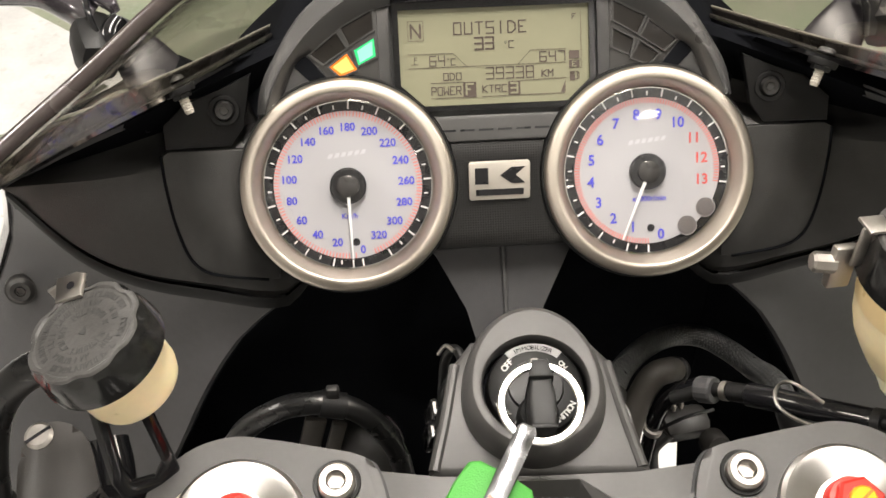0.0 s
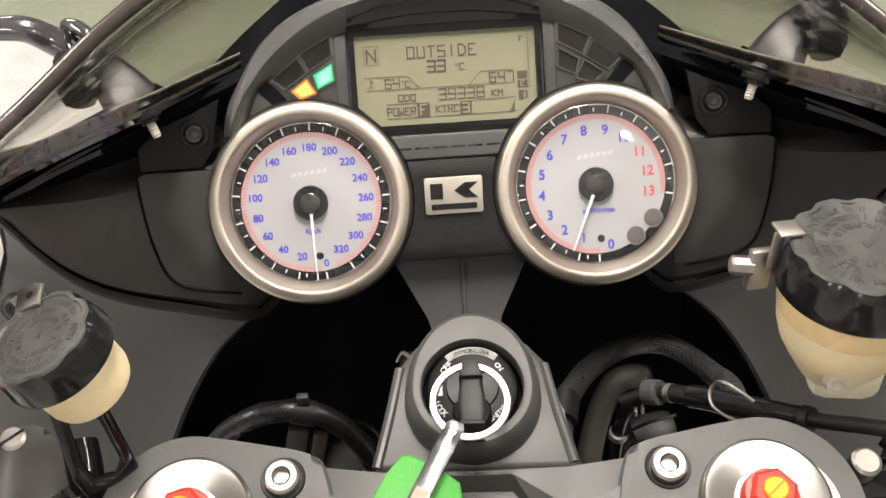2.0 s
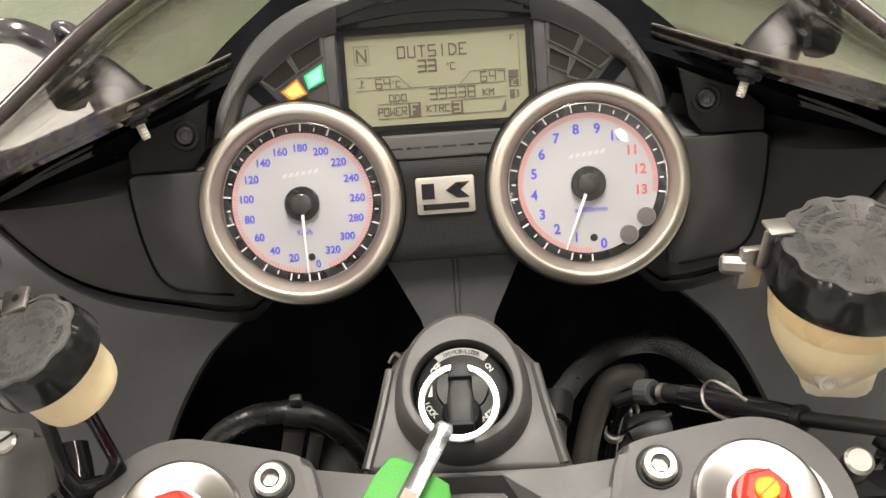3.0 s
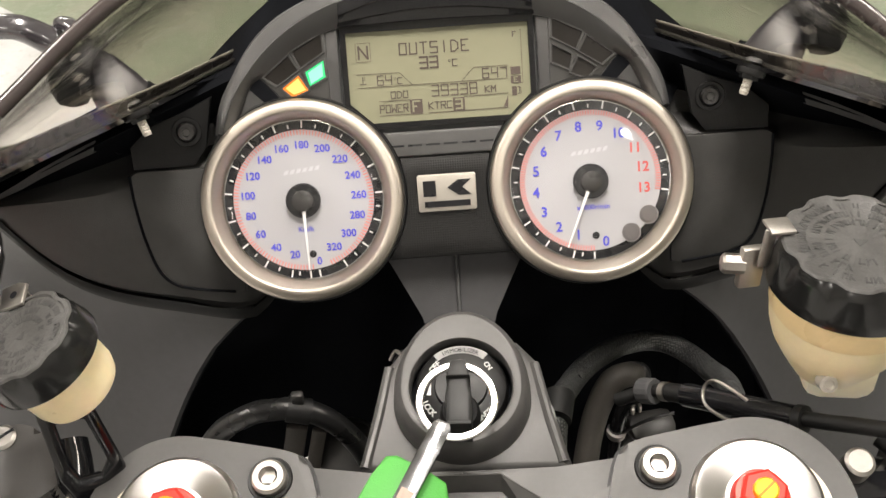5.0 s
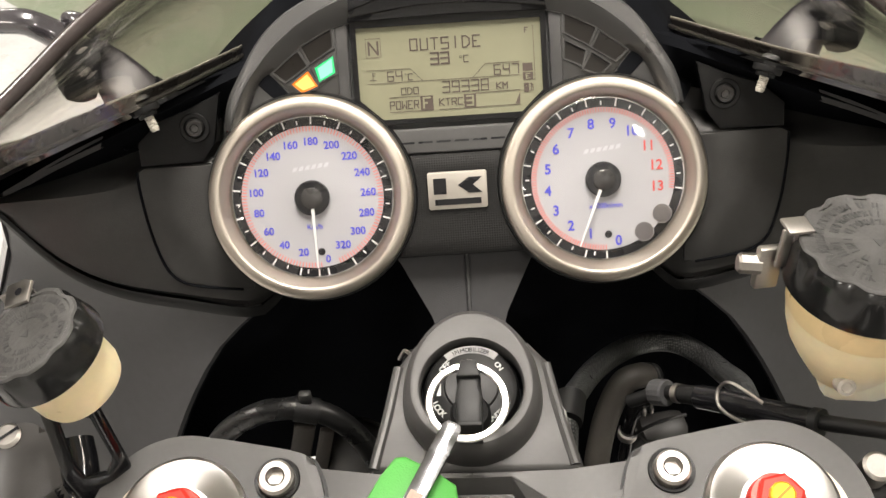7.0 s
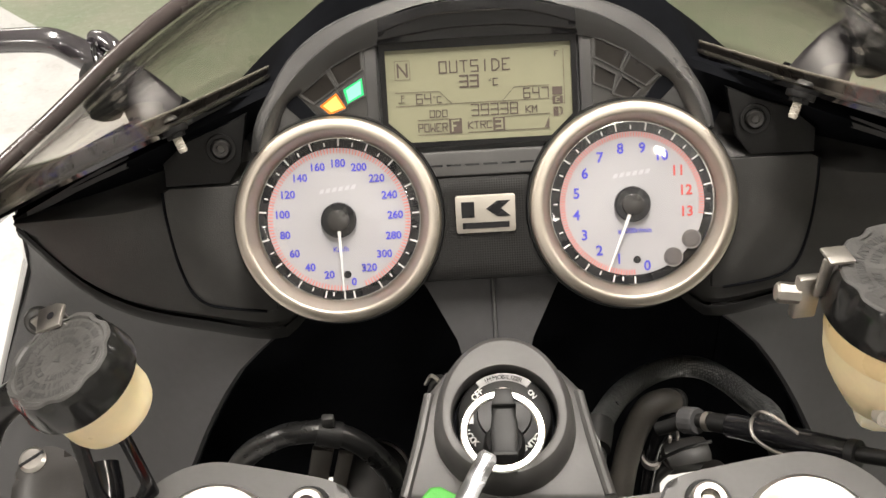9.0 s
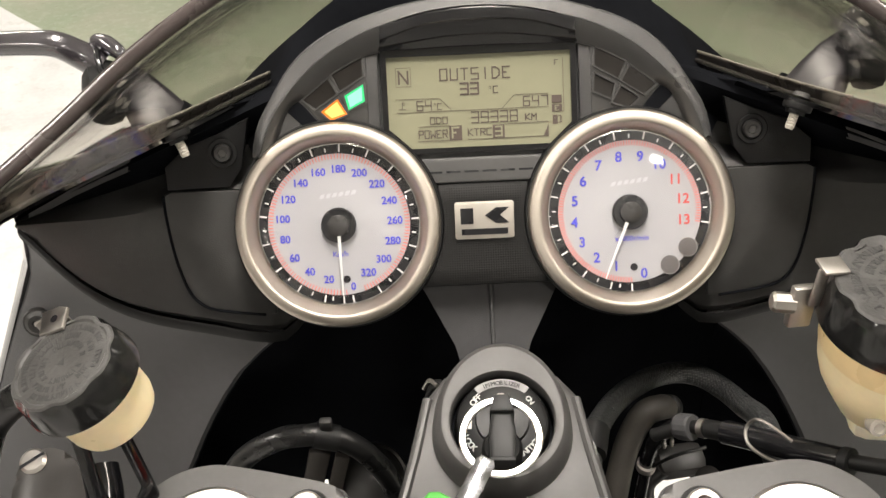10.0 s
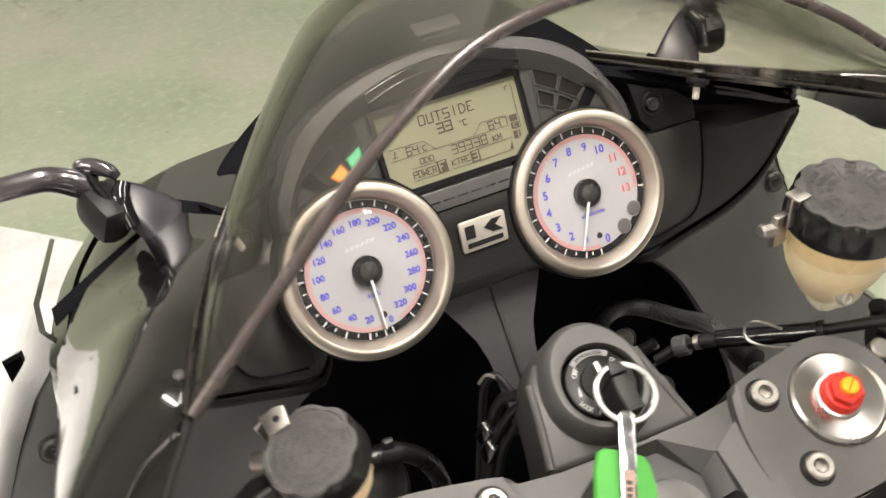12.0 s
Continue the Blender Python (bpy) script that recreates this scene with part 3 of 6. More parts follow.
part("badge_shape", flat_shape([(0.0002, 0.0026), (0.0052, 0.0062), (0.0112, 0.0062), (0.0070, 0.0026), (0.0112, -0.0012), (0.0052, -0.0012)], 0.0013), DIAL_BLACK, badge, smooth=0)
part("badge_bar", flat_shape(rect(-0.0105, -0.0064, 0.0105, -0.0036), 0.0013), DIAL_BLACK, badge, smooth=0)


def arc_band(r0, r1, a0, a1, z0, z1, n=64):
    bm = bmesh.new()
    rows = []
    for k in range(n + 1):
        a = a0 + (a1 - a0) * k / n
        rows.append([bm.verts.new((*polar(r, a), z)) for r, z in ((r0, z0), (r1, z0), (r1, z1), (r0, z1))])
    for a, b in zip(rows, rows[1:]):
        for j in range(4):
            bm.faces.new((a[j], a[(j + 1) % 4], b[(j + 1) % 4], b[j]))
    bm.faces.new(rows[0])
    bm.faces.new(rows[-1][::-1])
    return bm


def gauge(name, cx, label, numerals, majors, minors, fine, needle_deg, unit, unit_at, extra):
    """A round gauge: satin bezel, black ring with white ticks, white dial, printed figures, needle and glass."""
    g = part(name, lathe([(0.0371, -0.012), (0.0371, -0.0052), (0.0376, -0.0042), (0.0404, 0.0012), (0.0409, 0.0019), (0.0415, 0.0022), (0.0424, 0.0022), (0.0446, 0.0017), (0.0457, 0.0009), (0.0463, -0.0004), (0.0466, -0.0020), (0.0466, -0.012)], 96),
             BEZEL, cluster, label, at=Matrix.Translation((cx, 0.0005, 0.004)))
    part("gauge_cup", lathe([(0.0467, -0.003), (0.0474, -0.003), (0.0480, -0.006), (0.0478, -0.022), (0.044, -0.05), (0.0, -0.052)], 64), RUBBER, g, "black rubber gauge cup")
    part("dial_ring", lathe([(0.0, -0.0066), (0.0374, -0.0066), (0.0374, -0.0086), (0.0, -0.0086)], 72), DIAL_BLACK, g, smooth=20)
    part("dial_rim", arc_band(0.0366, 0.0370, 0, 360, -0.0066, -0.0058, 96), ALU, g, "thin bright rim")
    part("dial", lathe([(0.0, -0.0060), (0.0325, -0.0060), (0.0325, -0.0066), (0.0, -0.0066)], 72), DIAL, g, "white printed dial", smooth=20)
    for a in majors:
        bm = bmesh.new()
        stroke(bm, *polar(0.0335, a), *polar(0.0363, a), 0.0007, -0.0066, -0.0063)
        part("tick", bm, WHITE, g, smooth=0)
    for a in minors:
        bm = bmesh.new()
        stroke(bm, *polar(0.0337, a), *polar(0.0350, a), 0.0006, -0.0066, -0.0063)
        part("half_tick", bm, WHITE, g, smooth=0)
    ticks = bmesh.new()
    for a in fine:
        stroke(ticks, *polar(0.0303, a), *polar(0.0323, a), 0.00048, -0.0060, -0.0058)
    tagged(part("fine_ticks", ticks, PINK, g, smooth=0), kind="stuff")
    for body, r, a, m in numerals:
        x, y = polar(r, a)
        part("numeral", text_bm(body, 0.0045 if name == "tachometer" else 0.0034, 0.00013 if name == "tachometer" else 0.00012, sx=0.98), m, g, at=Matrix.Translation((x, y, -0.0058)), smooth=0)
    part("unit", text_bm(unit, 0.0023, 0.00005), BLUE, g, at=Matrix.Translation((*unit_at, -0.0058)), smooth=0)
    part("reset_hole", lathe([(0.0, -0.0056), (0.0016, -0.0056), (0.0018, -0.0062)], 20), DIAL_BLACK, g, at=Matrix.Translation((*extra, 0)), smooth=20)
    needle = bmesh.new()
    a, b = Vector((*polar(0.0005, needle_deg), 0)), Vector((*polar(0.0322, needle_deg), 0))
    side = Vector((*polar(1, needle_deg + 90), 0))
    lo = [a - side * 0.0008, b - side * 0.0003, b + side * 0.0003, a + side * 0.0008]
    lower, upper = [needle.verts.new(q + Vector((0, 0, -0.0026))) for q in lo], [needle.verts.new(q + Vector((0, 0, -0.0020))) for q in lo]
    needle.faces.new(upper)
    needle.faces.new(lower[::-1])
    for k in range(4):
        needle.faces.new((lower[k], lower[(k + 1) % 4], upper[(k + 1) % 4], upper[k]))
    part("needle", needle, WHITE, g, "white gauge needle", smooth=0)
    part("needle_hub", lathe([(0.0080, -0.0060), (0.0080, -0.0036), (0.0074, -0.0029), (0.0, -0.0029)], 40), DIAL_BLACK, g, "dark round needle hub")
    part("needle_boss", lathe([(0.0050, -0.0029), (0.0048, -0.0017), (0.0042, -0.0013), (0.0, -0.0013)], 32), NEEDLE_BOSS, g, "smoky dark boss of the needle")
    glass_ob = part("gauge_glass", lathe([(0.0, 0.0004), (0.012, 0.00037), (0.024, 0.00022), (0.032, -0.0001), (0.0366, -0.0009), (0.0385, -0.0018)], 64), GAUGE_GLASS, g, "clear domed gauge glass")
    glass_ob.visible_shadow = False
    return g


def speed_angle(v):
    return 87 - (v - 180) * 1.058


def rev_angle(n):
    return 100.2 - (n - 8) * 22.1


speedo = gauge(
    "speedometer", -0.0663, "satin-bezelled speedometer with a white dial",
    [(str(v), 0.0256, speed_angle(v), BLUE) for v in range(20, 321, 20)] + [("0", 0.0290, 280, BLUE)],
    [speed_angle(v) for v in range(20, 341, 20)] + [270.5], [speed_angle(v) for v in range(30, 330, 20)] + [262],
    [speed_angle(v) for v in np.arange(4, 331, 2.5)], 271, "Km/h", (0.0, -0.0134), polar(0.0253, 275))
tacho = gauge(
    "tachometer", 0.0662, "satin-bezelled rev counter with a white dial",
    [(str(v), 0.0255, rev_angle(v), BLUE) for v in range(1, 11)] + [(str(v), 0.0252, rev_angle(v), RED) for v in (11, 12, 13)] + [("0", 0.0290, 282, BLUE)],
    [rev_angle(v) for v in range(1, 14)] + [270.8], [rev_angle(v + 0.5) for v in range(1, 13)] + [261.5],
    [rev_angle(v) for v in np.arange(0.3, 13.05, 0.1)], 248, "x1000r/min", (0.0007, -0.0121), polar(0.0255, 273.4))
for gx, gy in ((0.0261, -0.0172), (0.0178, -0.0250)):
    part("dial_window", lathe([(0.0, -0.0054), (0.0031, -0.0054), (0.0031, -0.0056), (0.0042, -0.0058), (0.0042, -0.0064)], 28), GREY_DOT, tacho, at=Matrix.Translation((gx, gy, 0)), smooth=20)
    part("window_rim", arc_band(0.0042, 0.0045, 0, 360, -0.0064, -0.0056, 28), GREY_RIM, tacho, at=Matrix.Translation((gx, gy, 0)))
SCRIPT = mat("pale_dial_script", (0.54, 0.54, 0.565), 0.5, vary=0.03, scale=90)
for g, y0 in ((speedo, 0.0120), (tacho, 0.0118)):
    for k in range(6):
        x = -0.0085 + k * 0.0029
        part("script_bar", flat_shape([(x, y0 + k * 0.0003), (x + 0.0020, y0 + k * 0.0003 + 0.0002), (x + 0.0028, y0 + k * 0.0003 + 0.0022), (x + 0.0010, y0 + k * 0.0003 + 0.0020)], -0.0060, 0.0001), SCRIPT, g, smooth=0)

# ---- windscreen and fairing ----
def mirrored(pts):
    """A line from the right side over the middle to the left, out of its right half (outside first)."""
    half = [Vector(q) for q in pts]
    return half + [Vector((-q.x, q.y, q.z)) for q in half[::-1][1:]]


RIM = [(0.178, 0.2055, 1.0800), (0.172, 0.208, 1.084), (0.150, 0.217, 1.099), (0.127, 0.226, 1.114), (0.104, 0.235, 1.130), (0.080, 0.243, 1.143), (0.055, 0.250, 1.154), (0.028, 0.254, 1.159), (0.0, 0.2555, 1.160)]
EDGE = [(0.178, 0.2075, 1.0780), (0.167, 0.245, 1.068), (0.151, 0.295, 1.053), (0.132, 0.346, 1.037), (0.108, 0.398, 1.024), (0.085, 0.446, 1.012), (0.062, 0.498, 0.998), (0.040, 0.545, 0.987), (0.020, 0.575, 0.980), (0.0, 0.585, 0.978)]
NS = 41
STUD = mat("pale_stud_plastic", (0.42, 0.39, 0.34), 0.5, vary=0.15, scale=200)
rim_line = resample(smooth_path(mirrored(RIM), 6), NS)
edge_line = resample(smooth_path(mirrored(EDGE), 6), NS)
rows = []
for k in range(NS):
    a, b = edge_line[k], rim_line[k]
    w = math.sin(math.pi * k / (NS - 1))
    out = Vector((0.35 * (a.x + b.x) / 0.3, 0.35, 0.94)).normalized()
    rows.append([a.lerp(b, t) + out * (0.032 * w * 5.6 * t * (1 - t) ** 1.8) for t in [j / 10 for j in range(11)]])
windscreen = thing("windscreen", pose(0, 0, 0), "smoked clear plastic motorcycle windscreen", "windscreen")
sheet = part("screen_sheet", skin(rows, 0.003), SCREEN, windscreen, smooth=60)
sheet.visible_shadow = False
RIM_MAT = mat("smoked_screen_edge", (0.055, 0.043, 0.041), 0.24, spec=0.7, vary=0.2, scale=60)
EDGE_MAT = mat("dull_screen_edge", (0.022, 0.0205, 0.019), 0.42, spec=0.4, vary=0.2, scale=60)
MASK = mat("brown_black_screen_band", (0.017, 0.0145, 0.0125), 0.3, vary=0.3, scale=90, spec=0.5, rough_vary=0.1)
# pale colour for the highlight along the cut screen edge
TRIM = mat("pale_edge_gleam", (0.24, 0.23, 0.20), 0.3, vary=0.15, scale=120)
HEIGHT = [(0.200, 0.0010), (0.228, 0.0040), (0.268, 0.0090), (0.308, 0.0085), (0.347, 0.0062), (0.386, 0.0046), (0.424, 0.0040), (0.482, 0.0036), (0.60, 0.0030)]


def band_height(y):
    """Height of the dark band along the lower screen edge, lower towards the nose and the corner."""
    for (y0, h0), (y1, h1) in zip(HEIGHT, HEIGHT[1:]):
        if y <= y1:
            return h0 + (h1 - h0) * max(0.0, (y - y0) / (y1 - y0))
    return HEIGHT[-1][1]


for ks in (range(26, NS), range(14, -1, -1)):
    band, crest = [], []
    for k in ks:
        q = rows[k][0]
        rise = (rows[k][1] - q).normalized() if k not in (0, NS - 1) else Vector((0, 0, 1))
        h = band_height(q.y)
        far = Vector((math.copysign(0.0030, q.x), 0.0014, -0.0006))
        band.append([q + far + Vector((0, 0, -0.0015)), q + far + rise * h * 0.5, q + far + rise * h])
        crest.append(q + far + rise * (h + 0.0003))
    part("edge_band", skin(band, 0.0012), MASK, windscreen, "brown-black band along the lower screen edge", smooth=60)
    # thin pale tube that draws the bright reflection on the edge
    part("band_gleam", tube(crest[2:9], 0.0005, 8, 2), TRIM, windscreen, "thin pale line for the gleam of the screen edge")
part("screen_rim", tube(rim_line, 0.0024, 20, 1), RIM_MAT, windscreen, "thick smoked screen edge")
part("screen_lower_edge", tube([q + Vector((0, 0, -0.001)) for q in edge_line], 0.0010, 8, 1), EDGE_MAT, windscreen, "dull lower screen edge")
for sgn in (-1, 1):
    for q, d in (((0.1310, 0.3440, 1.0360), (-0.35, -0.45, -0.82)), ((0.1745, 0.2300, 1.0720), (-0.35, -0.45, -0.82))):
        m = look((sgn * q[0] - 0.0028, q[1] - 0.003, q[2] - 0.001), (sgn * (q[0] + d[0]) - 0.0028, q[1] - 0.003 + d[1], q[2] - 0.001 + d[2]))
        stud = part("stud", lathe([(0.0018, -0.0015)] + [(0.0021 if k % 2 else 0.0018, -0.0020 - 0.0006 * k) for k in range(13)] + [(0.0016, -0.0100), (0.0, -0.0100)], 16), STUD, windscreen, "pale threaded fixing stud", at=m)
        part("washer", lathe([(0.0024, -0.0016), (0.0058, -0.0016), (0.0062, -0.0008), (0.0062, 0.0010), (0.0, 0.0012)], 20), RUBBER, stud)
        part("nut", lathe([(0.0024, -0.0034), (0.0040, -0.0034), (0.0042, -0.0028), (0.0042, -0.0014)], 6), RUBBER, stud, smooth=20)
        part("screw_head", lathe([(0.0, 0.0062), (0.0026, 0.0060), (0.0036, 0.0052), (0.0038, 0.0040), (0.0, 0.0040)], 20), SOCKET, stud, "dull steel outer screw head")

# nose and side skin, painted black
nose = thing("fairing_nose", pose(0, 0, 0), "gloss black painted motorcycle nose fairing", "fairing")
rows = []
for q in edge_line:
    g = min(max((q.y - 0.40) / 0.185, 0), 1)
    out = Vector((q.x * 2.2, 0.10 * g + 0.02, 0)).normalized()
    base = q + Vector((0, 0, -0.004))
    w = 0.003 + 0.016 * g
    rows.append([base, base + out * w * 0.5 + Vector((0, 0, -0.003)), base + out * w + Vector((0, 0.004 * g, -0.014)), base + out * w * 1.15 + Vector((0, 0.012 * g, -0.05)), base + out * w * 1.1 + Vector((0, 0.01 * g, -0.085))])
part("painted_shell", skin(rows[13:-13], 0.003), PAINT, nose, smooth=60)
# matt cowl between the cluster and the lower screen edge, its shade put into the colour
rows = []
hood_line = [DASH @ Vector((x * 1.01, y * 1.01, -0.012)) for x, y in arch_full]
hood_line = resample(hood_line, NS)
front = resample(edge_line[11:-11], NS)
COWL = [(0.1280, 0.408, 1.0090), (0.1180, 0.4180, 1.0160), (0.1030, 0.420, 1.0290), (0.0880, 0.420, 1.0410), (0.0740, 0.420, 1.0520), (0.0600, 0.420, 1.0610), (0.0470, 0.421, 1.0690), (0.0250, 0.425, 1.0770), (0.0, 0.426, 1.0800)]
cowl_line = resample(smooth_path(mirrored(COWL), 5), NS)
for k in range(NS):
    a, b, c = hood_line[k], front[k], cowl_line[k]
    rows.append([a + Vector((0, 0, -0.03)), a.lerp(c, 0.10) + Vector((0, 0.004, -0.010)), a.lerp(c, 0.55) + Vector((0, 0.006, -0.004)), a.lerp(c, 0.94), c, c + Vector((0, 0.006, -0.002)), c.lerp(b, 0.5) + Vector((0, 0, -0.006)), b + Vector((0, 0, -0.003))])
part("inner_cowl", skin(rows, 0.002), VOID, nose, "matt black cowl standing behind the cluster, coloured as if unlit", smooth=60)
clip = thing("cable_clip", pose(0.0044, 0.4080, 1.0665, 10, 0, 0), "small black rubber block above the cluster", "clip")
part("block", box(0.027, 0.011, 0.011, 0.002), HOOD, clip)
part("foot", box(0.022, 0.016, 0.012, 0.002, Matrix.Translation((0, 0.008, -0.010))), RUBBER, clip)
part("block_slot", box(0.020, 0.002, 0.003, 0.0005, Matrix.Translation((0, -0.0056, 0.001))), RUBBER, clip)


def side(sgn):
    """Inner fairing of one side: wall panel with a pocket lid, shade strip, lower panel, lip and fixings."""
    wall = thing("inner_fairing_panel", pose(-0.0028 if sgn > 0 else 0.0, 0, 0), "matt black inner fairing panel beside the gauges", "fairing panel", "inner fairing panels")

    def v(*q):
        return Vector((sgn * q[0], q[1], q[2]))

    top = [v(0.075, 0.405, 1.024), v(0.095, 0.392, 1.026), v(0.118, 0.379, 1.022), v(0.150, 0.370, 1.012), v(0.190, 0.360, 0.998), v(0.222, 0.352, 0.985)]
    low = [v(0.095, 0.350, 0.922), v(0.107, 0.336, 0.921), v(0.140, 0.336, 0.929), v(0.172, 0.338, 0.938), v(0.196, 0.342, 0.953), v(0.221, 0.351, 0.982)]
    rows, tops, gap_rows = [], [], []
    for a, b in zip(resample(smooth_path(top, 5), 21), resample(smooth_path(low, 5), 21)):
        up = a.lerp(b, 0.30)
        g = min(1.0, (up.x * sgn - 0.095) / 0.02) if up.x * sgn > 0.095 else 0.0
        g *= max(0.0, min(1.0, (0.222 - up.x * sgn) / 0.03))
        xa = min(max(a.x * sgn, 0.086), 0.150)
        i = max(j for j in range(2, 7) if EDGE[j][0] >= xa - 1e-6)
        f = (EDGE[i][0] - xa) / (EDGE[i][0] - EDGE[i + 1][0])
        lip = Vector((a.x, EDGE[i][1] + f * (EDGE[i + 1][1] - EDGE[i][1]), EDGE[i][2] + f * (EDGE[i + 1][2] - EDGE[i][2]) - 0.003))
        k = min(1.0, max(0.0, (a.x * sgn - 0.128) / 0.016))
        tops.append([lip.lerp(a + Vector((0, 0.036, 0)), k), a + Vector((0, 0.003, -0.0005)), a.lerp(b, 0.03), a.lerp(b, 0.16) + Vector((0, 0.015, -0.010)) * g])
        gap_rows.append([b + Vector((0, -0.0004, 0.0006)), b + Vector((0, -0.0016, -0.0012)), b + Vector((0, -0.0012, -0.0046)), b + Vector((0, 0.030, -0.0085))])
        rows.append([a.lerp(b, 0.16) + Vector((0, 0.015, -0.010)) * g, up + Vector((0, 0.013, -0.004)) * g, a.lerp(b, 0.335) + Vector((0, 0.0005, 0)) * g,
                     a.lerp(b, 0.36) + Vector((0, -0.002, 0)), a.lerp(b, 0.67) + Vector((0, -0.002, 0)), a.lerp(b, 0.97), b + Vector((0, 0.003, -0.001)), b + Vector((0, 0.03, -0.004))])
    part("panel_skin", skin(rows, -0.0025), PANEL, wall, smooth=40)
    # black strip that draws the shadow between wall and lower panel
    part("panel_gap_shade", skin(gap_rows, 0.0006), RUBBER, wall, "black strip for the shaded gap below the panel", smooth=60)
    # top of the wall panel, painted blacker than the rest for its shade
    part("panel_ledge", skin(tops, 0.0025), VOID, wall, "ledge under the screen edge, its shade in the black colour", smooth=40)
    step = [[v(0.1665, 0.3670, 1.0062), v(0.1680, 0.3640, 1.0012)], [v(0.1800, 0.3630, 1.0022), v(0.1812, 0.3610, 0.9972)], [v(0.1935, 0.3588, 0.9972), v(0.1945, 0.3585, 0.9925)], [v(0.2040, 0.3550, 0.9930), v(0.2045, 0.3550, 0.9890)], [v(0.2140, 0.3515, 0.9893), v(0.2145, 0.3515, 0.9868)]]
    part("panel_step", skin([[a + Vector((0, 0.004, -0.003)), a, b, b + Vector((0, 0.004, -0.002))] for a, b in step], 0.0006), PANEL_GREY, wall, "grey step below the screen edge", smooth=30)
    # pocket lid next to the gauge
    n = Vector((-sgn * 0.095, -0.9076, 0.409)).normalized()
    ux = Vector((1, 0, 0)) - n * n.x
    ux.normalize()
    uy = n.cross(ux)
    c = Vector((sgn * 0.128, 0.352, 0.962))
    m = Matrix((ux, uy, n)).transposed().to_4x4()
    m.translation = c + n * 0.0025
    lid_line = [(-0.0220, 0.0292), (0.0215, 0.0304), (0.0251, 0.0285), (0.0247, 0.0162), (0.0225, -0.0021), (0.0183, -0.0181), (0.0124, -0.0258), (0.0034, -0.0294), (-0.0168, -0.0329), (-0.0220, -0.0330)]
    lid_line = [(sgn * x, y) for x, y in lid_line]
    part("pocket_lid", prism(lid_line, -0.004, 0.0012, 0.0009), PANEL, wall, at=m, smooth=30)
    seam_line = [(x, y, 0.0012) for x, y in lid_line[2:-1]]
    part("lid_seam", tube(seam_line, 0.0007, 8, 6), VOID, wall, "dark seam round the pocket lid", at=m)
    # lug is blacker than the lid: the shade over it is in its colour
    part("upper_lug", prism([(sgn * x, y) for x, y in [(-0.0171, 0.0625), (-0.0121, 0.0394), (-0.0059, 0.0312), (0.0228, 0.0312), (0.0228, 0.0419), (0.0113, 0.0517), (-0.0022, 0.0561)]], -0.004, 0.0013, 0.0006), RUBBER, wall, "mounting lug, coloured darker for the shade on it", at=m, smooth=30)
    sm = m.copy()
    sm.translation = m @ Vector((-sgn * 0.0043, 0.0475, 0.0025))
    screw = part("screw", lathe([(0.0, 0.0005), (0.0019, 0.0005), (0.0021, 0.0018), (0.0036, 0.0020), (0.0044, 0.0008), (0.0044, -0.002)], 24), SCREW, wall, "dull grey button-head screw", at=sm)
    part("screw_seat", lathe([(0.0046, 0.0), (0.0050, 0.0005), (0.0066, 0.0005), (0.0070, 0.0)], 28), RUBBER, wall, at=sm)
    part("socket", lathe([(0.0, 0.0012), (0.0020, 0.0012), (0.0020, 0.0020), (0.0017, 0.0020), (0.0017, 0.0012)], 6), SOCKET, screw, smooth=0)

    lower = thing("lower_fairing_panel", pose(0, 0, 0), "dark grey lower inner fairing panel with a screw", "fairing panel", "lower fairing panels")
    inner = [v(0.104, 0.3355, 0.9185), v(0.129, 0.337, 0.892), v(0.151, 0.336, 0.857), v(0.169, 0.333, 0.821), v(0.184, 0.330, 0.790), v(0.196, 0.325, 0.750), v(0.205, 0.318, 0.700), v(0.216, 0.302, 0.610)]
    outer = [v(0.232, 0.372, 0.955), v(0.250, 0.395, 0.915), v(0.273, 0.395, 0.871), v(0.290, 0.392, 0.838), v(0.306, 0.389, 0.803), v(0.345, 0.386, 0.752), v(0.410, 0.384, 0.690), v(0.480, 0.378, 0.600)]
    rows, returns = [], []
    for a, b in zip(resample(smooth_path(inner, 5), 19), resample(smooth_path(outer, 5), 19)):
        out = Vector((sgn, 0.3, 0)).normalized()
        returns.append([a + Vector((0, 0.003, 0)), a + Vector((sgn * 0.002, 0.05, -0.004)), a + Vector((sgn * 0.004, 0.115, -0.010))])
        rows.append([a + Vector((0, 0.003, 0)), a.lerp(b, 0.02), a.lerp(b, 0.35) + Vector((0, -0.003, 0)), a.lerp(b, 0.7) + Vector((0, -0.003, 0)), a.lerp(b, 0.985), b + out * 0.002 + Vector((0, 0.004, 0)), b + Vector((sgn * 0.004, 0.04, 0))])
    part("panel_skin", skin(rows, 0.0025), PANEL_GREY, lower, smooth=40)
    # return behind the edge, coloured near-black for the shade there
    part("panel_return", skin(returns, 0.001), VOID, lower, "return behind the panel edge, its shade in the black colour", smooth=60)
    em = look((sgn * 0.2500, 0.3850, 0.8890), (sgn * 0.2500 - sgn * -0.12, 0.3850 + 0.9, 0.889 - 0.35))
    screw = part("screw", lathe([(0.0, 0.0005), (0.0026, 0.0005), (0.003, 0.0022), (0.0052, 0.0026), (0.0072, 0.001), (0.0082, 0.001), (0.0086, -0.002)], 24), SCREW, lower, "dull grey screw with a washer", at=em)
    part("socket", lathe([(0.0, 0.0008), (0.0024, 0.0008), (0.0024, 0.0024), (0.0019, 0.0024), (0.0019, 0.0008)], 6), SOCKET, screw, smooth=0)
    # painted outer skin behind the lip
    skin_rows = []
